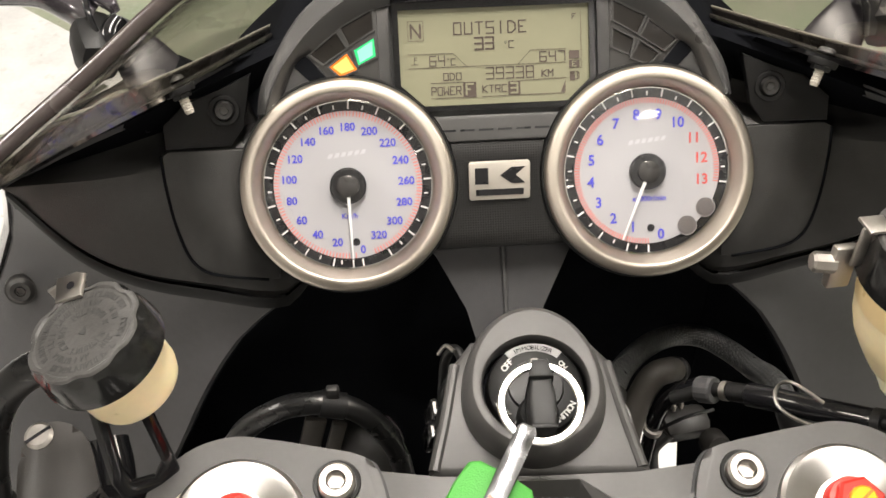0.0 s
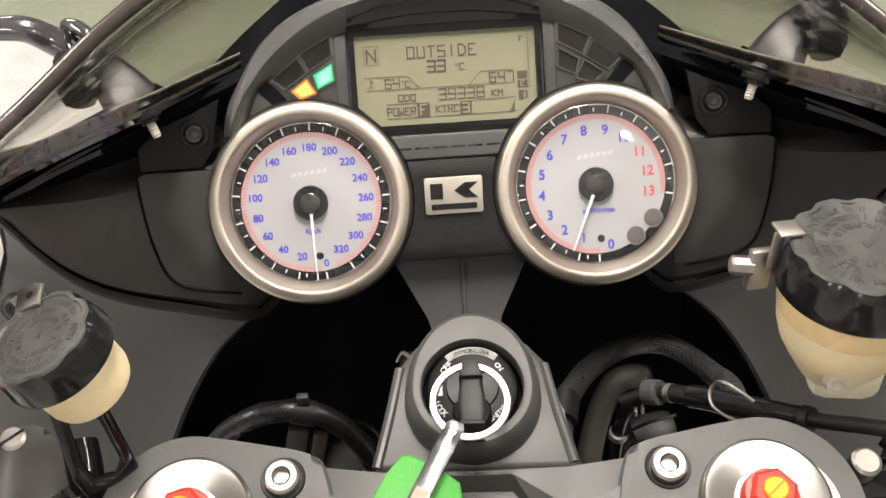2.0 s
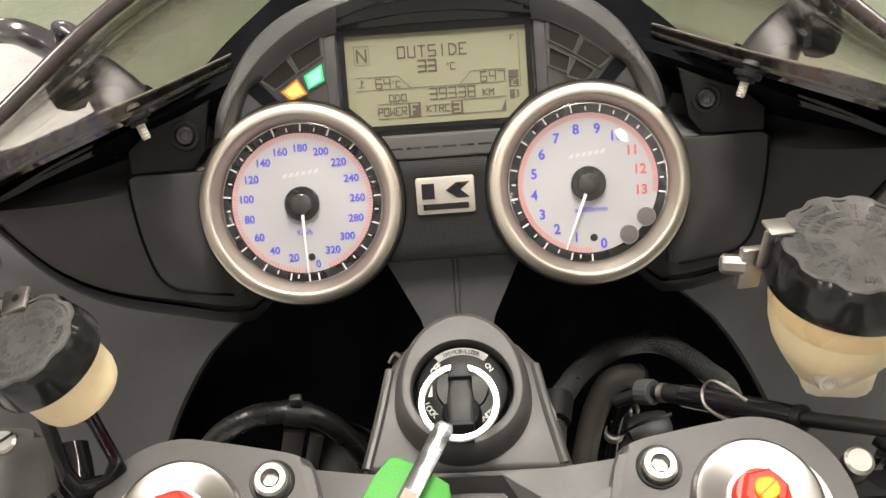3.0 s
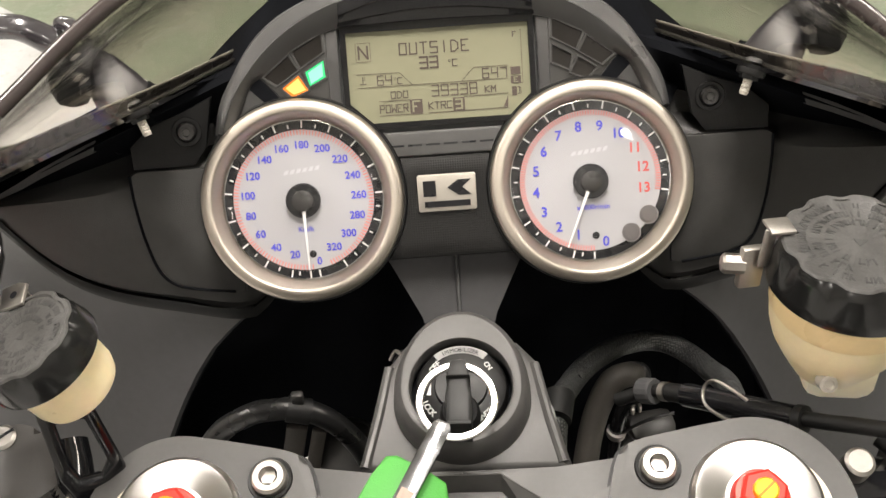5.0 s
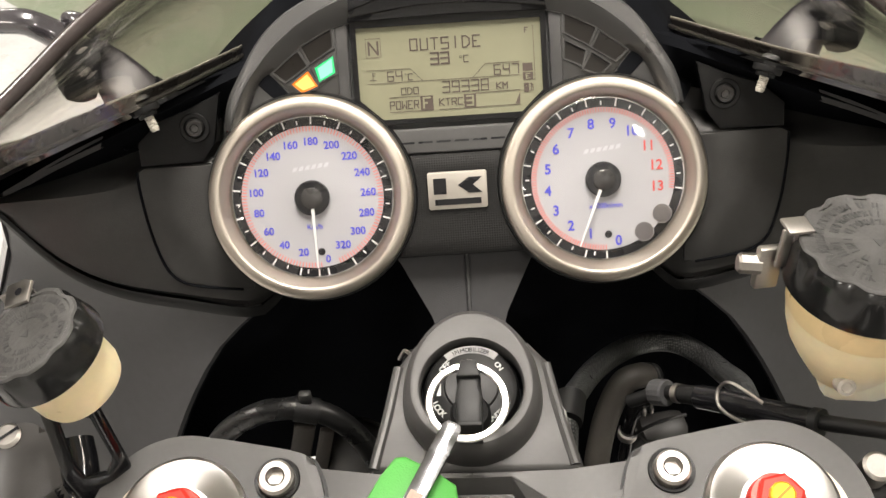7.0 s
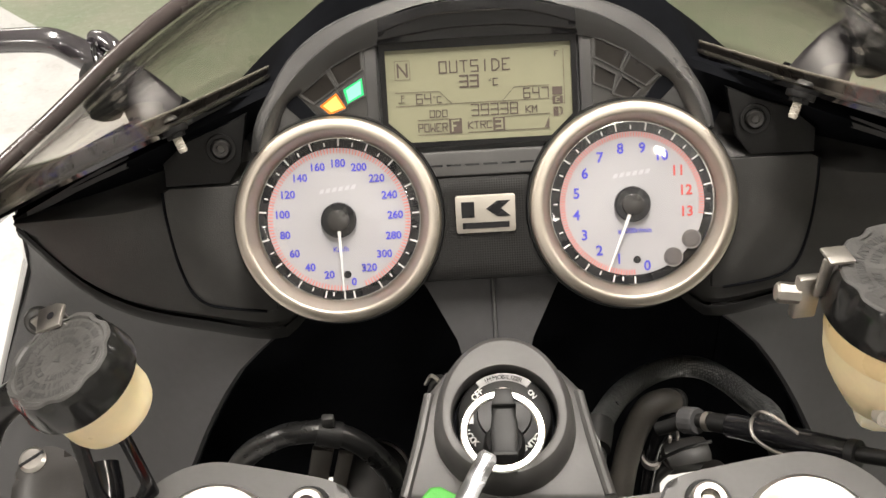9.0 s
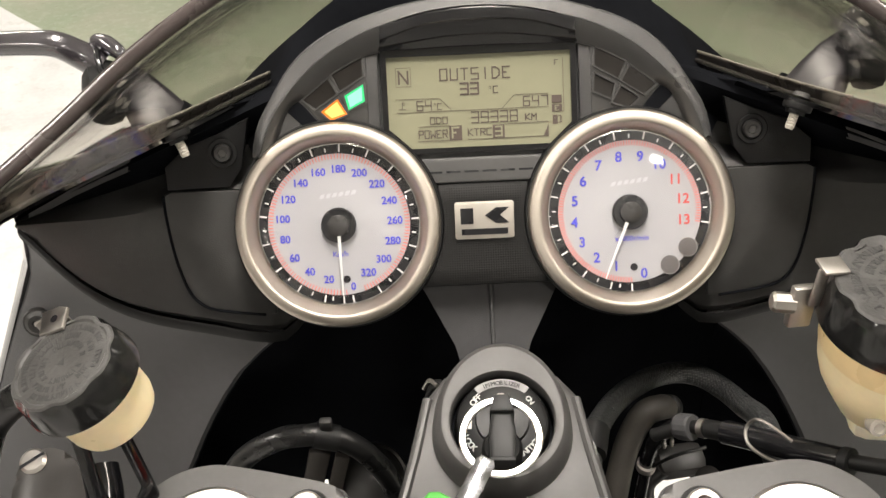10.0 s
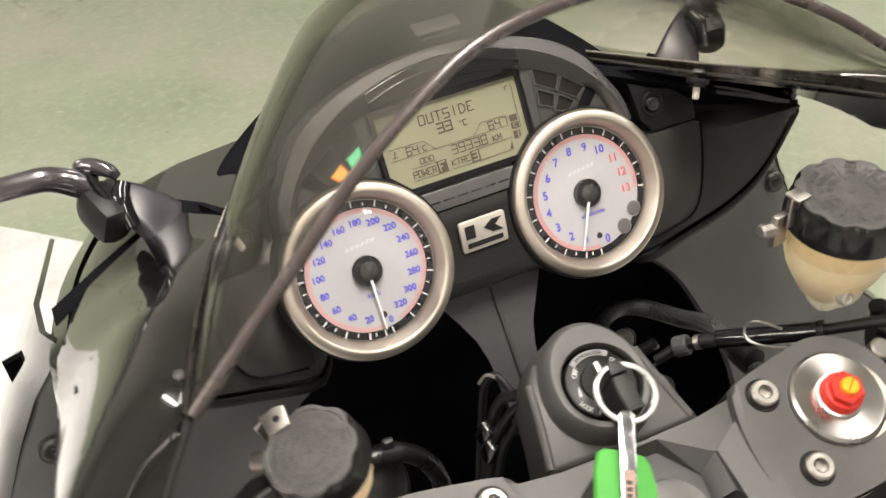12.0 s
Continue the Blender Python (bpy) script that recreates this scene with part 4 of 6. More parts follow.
    lip = [v(0.222, 0.356, 0.988), v(0.234, 0.374, 0.957), v(0.252, 0.397, 0.915), v(0.275, 0.397, 0.871), v(0.308, 0.391, 0.803), v(0.347, 0.388, 0.752), v(0.412, 0.386, 0.690), v(0.482, 0.380, 0.600)]
    for q in resample(smooth_path(lip, 5), 13):
        skin_rows.append([q, q + v(0.003, 0.004, 0.002), q + v(0.008, 0.018, -0.003), q + v(0.010, 0.060, -0.02), q + v(-0.004, 0.15, -0.05)])
    outer_skin = thing("side_fairing", pose(0, 0, 0), "gloss black painted side fairing", "fairing", "side fairings")
    part("painted_shell", skin(skin_rows, 0.003), PAINT, outer_skin, smooth=60)
    base_line = [v(0.205, 0.150, 1.085), v(0.192, 0.182, 1.080), v(0.178, 0.209, 1.077), v(0.167, 0.246, 1.066), v(0.151, 0.296, 1.051), v(0.133, 0.347, 1.035), v(0.109, 0.399, 1.022), v(0.086, 0.447, 1.010)]
    crest_line = [v(0.230, 0.150, 1.082), v(0.227, 0.180, 1.076), v(0.226, 0.205, 1.062), v(0.2262, 0.240, 1.040), v(0.2262, 0.280, 1.014), v(0.2258, 0.312, 0.9985), v(0.2245, 0.353, 0.9885), v(0.212, 0.425, 0.968), v(0.180, 0.490, 0.958)]
    shell_rows = []
    for a, b in zip(resample(smooth_path(base_line, 5), 25), resample(smooth_path(crest_line, 5), 25)):
        up = Vector((sgn * 0.35, 0, 0.94))
        f = min(1.0, max(0.0, (0.350 - a.y) / 0.07))
        shell_rows.append([a, a.lerp(b, 0.10) + up * (0.002 + 0.008 * f), a.lerp(b, 0.25) + up * (0.004 + 0.012 * f), a.lerp(b, 0.5) + up * (0.007 + 0.010 * f), a.lerp(b, 0.78) + up * (0.006 + 0.005 * f), b + up * 0.001,
                           b + v(0.0030, 0.001, -0.004), b + v(0.0042, 0.001, -0.009) * min(1.0, max(0.25, (0.35 - b.y) / 0.06))])
    part("upper_shell", skin(shell_rows, 0.003), PAINT, outer_skin, "gloss black upper fairing shoulder", smooth=60)
    part("shell_edge", tube(resample(smooth_path(base_line[:3], 5), 9), 0.0016, 8, 1), RUBBER, outer_skin, "black edge trim")

    # mirror arm
    mirror = thing("mirror_arm", pose(sgn * 0.162, 0.388, 1.016), "gloss black rear-view mirror arm on the fairing", "mirror arm", "mirror arms")

    def w(*q):
        return Vector((sgn * (q[0] - 0.162), q[1] - 0.388, q[2] - 1.016))

    part("arm", tube([w(0.184, 0.412, 1.030), w(0.192, 0.413, 1.036), w(0.202, 0.412, 1.043), w(0.214, 0.412, 1.0445), w(0.240, 0.413, 1.0445), w(0.300, 0.416, 1.0450), w(0.380, 0.421, 1.0465)],
                     [0.0072, 0.0070, 0.0064, 0.0060, 0.0057, 0.0058, 0.0060], 24), ARM, mirror, "bent gloss black arm")
    foot_rows = []
    for t in (0.0, 0.15, 0.35, 0.6, 0.8, 1.0):
        mid = lerp((0.1490, 0.3860, 0.9970), (0.1800, 0.4160, 1.0220), t) + Vector((0, 0, 0.006 * math.sin(math.pi * t)))
        wide = Vector((0.0125, -0.0115, -0.004)) * (1 - 0.66 * t ** 0.8)
        up = Vector((-0.10, 0.05, 1.0)).normalized() * (0.0085 - 0.002 * t)
        foot_rows.append([w(*(mid + wide * math.copysign(abs(math.cos(a)) ** 0.45, math.cos(a)) + up * (math.copysign(abs(math.sin(a)) ** 0.45, math.sin(a)) if math.sin(a) > 0 else 0.35 * math.sin(a)))) for a in [2 * math.pi * k / 20 for k in range(21)]])
    part("foot", skin(foot_rows), ARM_FOOT, mirror, "moulded gloss black mirror foot", smooth=50)
    part("hinge", box(0.020, 0.030, 0.024, 0.008, Matrix.Translation(w(0.1825, 0.4030, 1.0215)) @ pose(0, 0, 0, 14, sgn * -14, sgn * -22)), RUBBER, mirror, "black rubber hinge cover")
    part("hinge_knuckle", tube([w(0.1700, 0.4060, 1.0330), w(0.1735, 0.3990, 1.0280), w(0.1720, 0.3900, 1.0170)], [0.0040, 0.0052, 0.0040], 16), GLOSSY, mirror, "gloss black knuckle of the hinge")
    part("hinge_cap", tube([w(0.189, 0.4225, 1.0350), w(0.186, 0.4205, 1.0392), w(0.180, 0.4160, 1.0400), w(0.174, 0.4110, 1.0385), w(0.171, 0.4085, 1.0350)], [0.0024, 0.0040, 0.0044, 0.0038, 0.0022], 14), ARM, mirror, "gloss black hinge cap")
    part("hinge_seam", tube([w(0.184, 0.4120, 1.0398), w(0.1815, 0.4030, 1.0360), w(0.1770, 0.3955, 1.0280), w(0.1745, 0.3930, 1.0200)], 0.0014, 10), GLOSSY, mirror)


side(-1)
side(1)

# inside of the nose under the cluster, its deep shade put into the colour
inside = thing("nose_inside", pose(0, 0, 0), "inside of the nose behind the forks, its shade in the black colour", "fairing panel")
def inner_shell(x0, x1, n, foot=0.0):
    """A strip of the nose's inside, from under the cluster down and back beneath the forks."""
    rows = []
    for k in range(n):
        x = x0 + (x1 - x0) * k / (n - 1)
        yb = 0.458 - 0.35 * x * x
        line = [Vector((x * 0.8, yb - 0.03, 0.960)), Vector((x, yb, 0.92)), Vector((x, yb, 0.80)), Vector((x, yb - 0.005, max(0.66, foot))), Vector((x, yb - 0.05, 0.56)), Vector((x, yb - 0.15, 0.50)), Vector((x, yb - 0.30, 0.48))]
        rows.append([q for q in line if q.z > foot])
    return skin(rows, 0.003)


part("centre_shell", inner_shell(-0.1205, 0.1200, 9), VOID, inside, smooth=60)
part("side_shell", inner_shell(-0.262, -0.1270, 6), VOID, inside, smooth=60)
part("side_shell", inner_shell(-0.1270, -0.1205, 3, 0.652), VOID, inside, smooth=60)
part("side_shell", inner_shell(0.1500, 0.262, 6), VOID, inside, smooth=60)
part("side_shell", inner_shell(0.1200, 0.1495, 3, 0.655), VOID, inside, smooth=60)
stay = thing("cluster_stay", pose(-0.004, 0.3290, 0.938, 48, 0, 0), "dark grey tapered bracket under the cluster", "bracket")
part("plate", prism([(-0.036, 0.020), (0.040, 0.020), (0.0325, 0.0075), (0.0185, -0.0165), (0.015, -0.030), (0.014, -0.075), (-0.010, -0.075), (-0.011, -0.030), (-0.0145, -0.0165), (-0.0285, 0.0075)], -0.004, 0.0, 0.0015), PANEL_GREY, stay)
part("rib", box(0.0022, 0.075, 0.003, 0.0009, Matrix.Translation((0.0022, -0.02, 0.0012))), HOOD, stay)

# ---- forks and top clamp ----
STEER = pose(-0.0052, 0.1942, 0.9693, 18, 0, -2.3)
top_clamp = thing("top_clamp", STEER, "grey painted aluminium top fork clamp", "fork clamp")
half_bridge = [(0.0, 0.0015), (0.034, 0.0018), (0.056, 0.0045), (0.070, 0.006), (0.070, -0.040), (0.045, -0.046), (0.036, -0.034), (0.0364, -0.0150), (0.0140, 0.0), (0.0, 0.0)]
part("bridge", prism(half_bridge, -0.026, -0.0045, 0.0004), CLAMP, top_clamp)
part("bridge", prism([(-x, y) for x, y in half_bridge], -0.026, -0.0045, 0.0004), CLAMP, top_clamp)
for sgn in (-1, 1):
    rim = [Vector((sgn * x, y, -0.0047)) for x, y in ((0.0, 0.0004), (0.0140, 0.0004), (0.0366, -0.0150), (0.0362, -0.0340))]
    sunk = [Vector((sgn * x, y, -0.0125)) for x, y in ((0.0, -0.0032), (0.0142, -0.0036), (0.0282, -0.0205), (0.0275, -0.0340))]
    part("recess_wall", skin([rim, sunk], 0.001), CLAMP, top_clamp, "sloping wall of the recess", smooth=10)
    facet = [[Vector((sgn * 0.0366, -0.0152, -0.0043)), Vector((sgn * 0.0558, -0.0042, -0.0043))], [Vector((sgn * 0.0372, -0.0475, -0.0010)), Vector((sgn * 0.0560, -0.0475, -0.0004))]]
    part("facet", skin(facet, 0.0015), CLAMP, top_clamp, "raised flat facet beside the fork", smooth=10)
part("recess_floor", prism([(-0.029, -0.0030), (0.029, -0.0030), (0.029, -0.058), (-0.029, -0.058)], -0.020, -0.0122), PANEL, top_clamp, "dark floor of the recess", smooth=0)
part("stem_nut", lathe([(0.0, -0.0022), (0.0075, -0.0022), (0.0082, -0.0030), (0.0150, -0.0032), (0.0176, -0.0042), (0.0184, -0.0060), (0.0184, -0.0130)], 48), CLAMP_LIGHT, top_clamp, "pale grey steering stem nut", at=pose(0.004, -0.0352, 0))


def bolt(parent, x, y, z, r=0.0064):
    b = part("clamp_bolt", lathe([(r * 0.5, 0.0008), (r * 0.54, 0.0042), (r * 0.86, 0.0042), (r, 0.0032), (r, -0.003)], 36), STEEL, parent, "bright hexagon-socket bolt", at=Matrix.Translation((x, y, z)))
    part("socket", lathe([(0.0, 0.0008), (r * 0.5, 0.0008), (r * 0.5, 0.004)], 6), STEEL, b, smooth=0)
    part("bore", lathe([(r * 1.02, -0.002), (r * 1.06, 0.0004), (r * 1.24, 0.0006), (r * 1.28, 0.0)], 36), RUBBER, b)
    return b


def flat_ring(r0, r1, h, segs=72):
    b = h * 0.3
    return lathe([(r0, -h / 2 + b), (r0, h / 2 - b), (r0 + b, h / 2), (r1 - b, h / 2), (r1, h / 2 - b), (r1, -h / 2 + b), (r1 - b, -h / 2), (r0 + b, -h / 2), (r0, -h / 2 + b)], segs)


def crescent(r, wide, a0, a1, z, n=28):
    """A thin sickle outside a circle, widest in its middle."""
    inner = [polar(r, a0 + (a1 - a0) * k / n) for k in range(n + 1)]
    outer = [polar(r + 0.0002 + wide * math.sin(math.pi * k / n), a0 + (a1 - a0) * k / n) for k in range(n + 1)]
    return prism(outer + inner[::-1], -0.001, z)


LOBE = [(0.0515, -0.046), (0.0500, -0.030), (0.0510, -0.012), (0.0555, 0.0040), (0.0620, 0.0090), (0.0780, 0.0125), (0.0917, 0.0150), (0.1050, 0.0165), (0.1180, 0.0130), (0.1290, 0.0040), (0.1350, -0.0090), (0.1355, -0.0240),
        (0.1300, -0.0390), (0.1180, -0.0500), (0.1000, -0.0560), (0.0780, -0.0570), (0.0620, -0.0540)]
for sgn in (-1, 1):
    line = [(q.x, q.y) for q in smooth_path([(sgn * x, y, 0) for x, y in LOBE] + [(sgn * LOBE[0][0], LOBE[0][1], 0)], 4)][:-1]
    gap = [(sgn * 0.0940 + (x - sgn * 0.0940) * 1.024, -0.020 + (y + 0.020) * 1.024) for x, y in line]
    part("clamp_gap", prism(gap, -0.026, -0.0040), RUBBER, top_clamp, "black gap round the fork clamp", smooth=40)
    lobe = part("fork_clamp_lobe", prism(line, -0.026, 0.0, 0.0022, segs=3), CLAMP, top_clamp, smooth=40)
    bolt(lobe, sgn * 0.0690, -0.0010, 0.0004)
    bolt(lobe, sgn * 0.0735, -0.0400, 0.0004)
    cx, cy = sgn * 0.1010, -0.0150
    leg = thing("fork_leg", STEER @ pose(cx, cy, 0), "front fork leg with a bright cap and a red adjuster", "fork", "fork legs")
    part("fork_cap", lathe([(0.0, 0.0032), (0.0120, 0.0032), (0.0185, 0.0040), (0.0212, 0.0040), (0.0226, 0.0026), (0.0230, 0.0002), (0.0230, -0.004)], 72), ALU, leg, "bright machined fork cap")
    facing = (-75, 30) if sgn > 0 else (150, 255)
    part("machined_crescent", crescent(0.0235, 0.0030, *facing, 0.0005), CREAM_ALU, leg, "pale machined edge beside the cap")
    slit = box(0.0052, 0.0024, 0.0004, 0, pose(*polar(0.0252, facing[0] + 30 if sgn > 0 else facing[1] - 30), 0.0007, 0, 0, facing[0] + 30 if sgn > 0 else facing[1] - 30))
    part("clamp_slit", slit, RUBBER, leg, "dark clamping slit", smooth=0)
    adj = part("adjuster", lathe([(0.0099, 0.0030), (0.0098, 0.0046), (0.0094, 0.0088), (0.0089, 0.0097), (0.0078, 0.0099), (0.0, 0.0099)], 40), RED_ANO, leg, "red anodised preload adjuster")
    part("adjuster_hexagon", lathe([(0.0082, 0.0094), (0.0082, 0.0134), (0.0071, 0.0143), (0.0, 0.0143)], 6, at=pose(0, 0, 0, 0, 0, 12)), RED_ANO, adj, smooth=20)
    part("adjuster_seat", lathe([(0.0112, 0.0032), (0.0110, 0.0043), (0.0096, 0.0046)], 40), ALU, leg)
    screw = part("rebound_screw", lathe([(0.0, 0.0168), (0.0035, 0.0168), (0.0042, 0.0162), (0.0044, 0.0138)], 12), YELLOW, leg, "yellow slotted adjuster screw")
    part("screw_slot", box(0.0075, 0.0009, 0.0003, 0, pose(0, 0, 0.0168, 0, 0, 40)), BRASS_DARK, screw, smooth=0)
    # tube below the clamp; the shadow on it is given as a black colour
    part("fork_tube", lathe([(0.0215, -0.004), (0.0215, -0.45), (0.0, -0.45)], 32), VOID, leg, "fork tube, coloured black for its shade")

# ---- ignition switch and key ----
ign = thing("ignition_switch", STEER @ pose(0.0004, 0.0350, 0.0), "black ignition switch in a grey cast surround", "ignition switch")
DROP = Matrix.Translation((0, -0.0038, 0))
surround = lathe([(0.0189, -0.004), (0.0189, 0.0034), (0.0194, 0.0042), (0.0201, 0.0044), (0.0214, 0.0045), (0.0222, 0.0044), (0.0230, 0.0036), (0.0244, 0.0012), (0.0256, -0.0030), (0.0264, -0.010), (0.0290, -0.030), (0.030, -0.045)], 72)
for v in surround.verts:  # the casting swells towards the dash
    r = math.hypot(v.co.x, v.co.y)
    if r > 0.0195 and v.co.y > 0:
        v.co.y *= 1 + 0.31 * min((r - 0.0195) / 0.0025, 1.0)
part("surround", surround, CLAMP, ign, "grey cast surround", at=DROP)
shoulder = [(-0.0295, 0.010), (-0.0335, -0.010), (-0.0390, -0.0325), (0.0405, -0.0335), (0.0345, -0.010), (0.0305, 0.010), (0.022, 0.020), (-0.022, 0.020)]
part("shoulder", prism(shoulder, -0.045, -0.0085, 0.004, segs=3), CLAMP, ign, "grey cast shoulder")
for sgn in (-1, 1):
    part("shoulder_rib", tube([(sgn * 0.0280, 0.010, -0.0100), (sgn * 0.0318, -0.010, -0.0096), (sgn * 0.0364, -0.0300, -0.0096)], 0.0022, 10), CLAMP, ign)
FACE = mat("satin_black_switch_face", (0.007, 0.007, 0.007), 0.36, vary=0.15, scale=120, spec=0.18)
face = part("switch_face", lathe([(0.0, 0.0026), (0.0095, 0.0026), (0.0100, 0.0014), (0.0150, 0.0010), (0.0166, 0.0005), (0.0174, -0.0012), (0.0177, -0.008)], 64), FACE, ign, "gloss black lettered switch face", at=Matrix.Translation((0, -0.0038, 0.0012)))


def arc_text(body, r, mid_deg, size, parent, material, z, inward=False, spread=1.0, name="letter", bold=0.02):
    """Letters along a circle, centred at mid_deg, reading clockwise (inward: counter-clockwise along the foot)."""
    advance = [{"I": 0.46, "M": 1.16, "O": 0.86, "L": 0.62, " ": 0.40, "E": 0.65, "F": 0.62}.get(ch, 0.72) * size * spread for ch in body]
    run = -sum(advance) / 2
    for ch, w in zip(body, advance):
        off = math.degrees((run + w / 2) / r)
        run += w
        if ch == " ":
            continue
        a = mid_deg + off if inward else mid_deg - off
        x, y = polar(r, a)
        part(name, text_bm(ch, size, size * bold), material, parent, at=pose(x, y, z, 0, 0, a + 90 if inward else a - 90), smooth=0)


part("bore_floor", lathe([(0.0170, -0.0060), (0.0192, -0.0060), (0.0192, -0.0075)], 48), VOID, ign, at=DROP)
LETTER = mat("worn_white_letters", (0.50, 0.50, 0.48), 0.5, vary=0.1, scale=300)
LABEL = mat("silver_label", (0.18, 0.177, 0.175), 0.5, 0.2, vary=0.05, scale=90)
part("label_plate", arc_band(0.0137, 0.0166, 52, 128, 0.0006, 0.0013, 24), LABEL, face, "silver curved label")
INK = mat("matt_black_print", (0.004, 0.004, 0.004), 0.95, vary=0.1, scale=300, spec=0.02)
arc_text("IMMOBILIZER", 0.0150, 90, 0.00168, face, INK, 0.0015, spread=1.07, bold=0.0)
arc_text("OFF", 0.0128, 139, 0.0023, face, LETTER, 0.0015)
arc_text("ON", 0.0130, 38, 0.0019, face, LETTER, 0.0015)
arc_text("IGNITION", 0.0142, -48, 0.0021, face, LETTER, 0.0014, inward=True)
arc_text("LOCK", 0.0146, 215, 0.0022, face, LETTER, 0.0014, inward=True)
arc_text("P", 0.0148, 241, 0.0022, face, LETTER, 0.0014, inward=True)
part("arrow_mark", flat_shape([(-0.0128, -0.0030), (-0.0112, -0.0030), (-0.0112, 0.0020)], 0.0014, 0.0001), LETTER, face, smooth=0)

key = thing("key_with_fob", STEER @ pose(0.0, 0.0350, 0.0026), "black motorcycle key on a chrome ring with a green fob", "key")
KEY_PLASTIC = mat("black_key_plastic", (0.014, 0.014, 0.014), 0.45, vary=0.3, scale=160, bump=0.15, bump_scale=2600, spec=0.3)
KEY_WELL = mat("matt_black_key_collar", (0.008, 0.008, 0.008), 0.6, vary=0.2, scale=160, spec=0.12)
part("blade", box(0.0025, 0.009, 0.010, 0.0003, Matrix.Translation((0, 0, 0.001))), STEEL, key)
bow = part("bow", prism([(-0.0036, -0.0095), (-0.0046, -0.016), (-0.0042, -0.0265), (0.0042, -0.0265), (0.0046, -0.016), (0.0036, -0.0095)], 0.0030, 0.0222, 0.0014, segs=3), KEY_PLASTIC, key, "black moulded key head")
part("bow_lug", prism([(-0.0026, -0.0035), (-0.0042, -0.0098), (0.0042, -0.0098), (0.0026, -0.0035)], 0.003, 0.0238, 0.0008), KEY_PLASTIC, bow)
part("bow_ridge", box(0.0086, 0.0014, 0.0012, 0.0004, Matrix.Translation((0, -0.0262, 0.0215))), KEY_PLASTIC, bow)
part("bow_base", lathe([(0.0, 0.008), (0.0062, 0.008), (0.0072, 0.006), (0.0074, 0.002)], 40), KEY_WELL, bow, at=pose(0, -0.0165, 0))


part("ring", flat_ring(0.0116, 0.0143, 0.0018), CHROME, key, "polished split ring", at=pose(-0.0006, -0.0182, 0.0212, 2, 0, 0))
STRAP = mat("bright_strap_metal", (0.30, 0.30, 0.315), 0.2, 1.0, vary=0.08, scale=160, rough_vary=0.12)
WORN = mat("worn_copper_strap_face", (0.26, 0.17, 0.13), 0.5, 0.2, vary=0.3, scale=260)
strap = part("strap", prism([(-0.0022, 0.0072), (0.0022, 0.0072), (0.0035, 0.0052), (0.0035, -0.052), (-0.0035, -0.052), (-0.0035, 0.0052)], 0.0, 0.0016, 0.0005), STRAP, key, "brushed metal strap with worn lettering", at=pose(-0.0083, -0.0322, 0.0212, -2, 0, -27))
part("strap_face", flat_shape(rect(-0.0024, -0.0505, 0.0024, -0.0195), 0.0016, 0.00012), WORN, strap, "worn copper face of the strap", smooth=0)
for k, (a, b) in enumerate(((-0.0240, -0.0258), (-0.0268, -0.0286), (-0.0296, -0.0312), (-0.0322, -0.0340), (-0.0350, -0.0366), (-0.0376, -0.0394), (-0.0404, -0.0418))):
    part("worn_bar", flat_shape(rect(-0.0012, b, 0.0012, a), 0.00172, 0.0001), DIAL_BLACK, strap, smooth=0)
part("fob_leather", prism([(-0.0095, -0.010), (-0.0125, -0.012), (-0.0140, -0.020), (-0.0154, -0.062), (0.0154, -0.062), (0.0140, -0.022), (0.0125, -0.014), (0.0095, -0.010), (0.0, -0.0095)], -0.0035, -0.0006, 0.0010), FOB, key, "green leather fob", at=pose(-0.0083, -0.0322, 0.0192, -3, 17, -27))

# ---- reservoirs ----
def scalloped(profile, lobes, depth, segs=96):
    """A turned cap with finger grips on the points flagged in the profile (radius, height, share of the grip)."""
    bm = bmesh.new()
    rings = []
    for r, z, g in profile:
        if r < 1e-6:
            rings.append([bm.verts.new((0, 0, z))])
            continue
        ring = []
        for k in range(segs):
            a = 2 * math.pi * k / segs
            s = 0.5 - 0.5 * math.cos(lobes * a)
            rr = r - depth * g * max((s - 0.35) / 0.65, 0) ** 1.3
            ring.append(bm.verts.new((rr * math.cos(a), rr * math.sin(a), z)))
        rings.append(ring)
    for a, b in zip(rings, rings[1:]):
        for k in range(segs):
            j = (k + 1) % segs
            if len(a) == 1:
                bm.faces.new((a[0], b[k], b[j]))
            else:
                bm.faces.new((a[k], a[j], b[j], b[k]))
    return bm


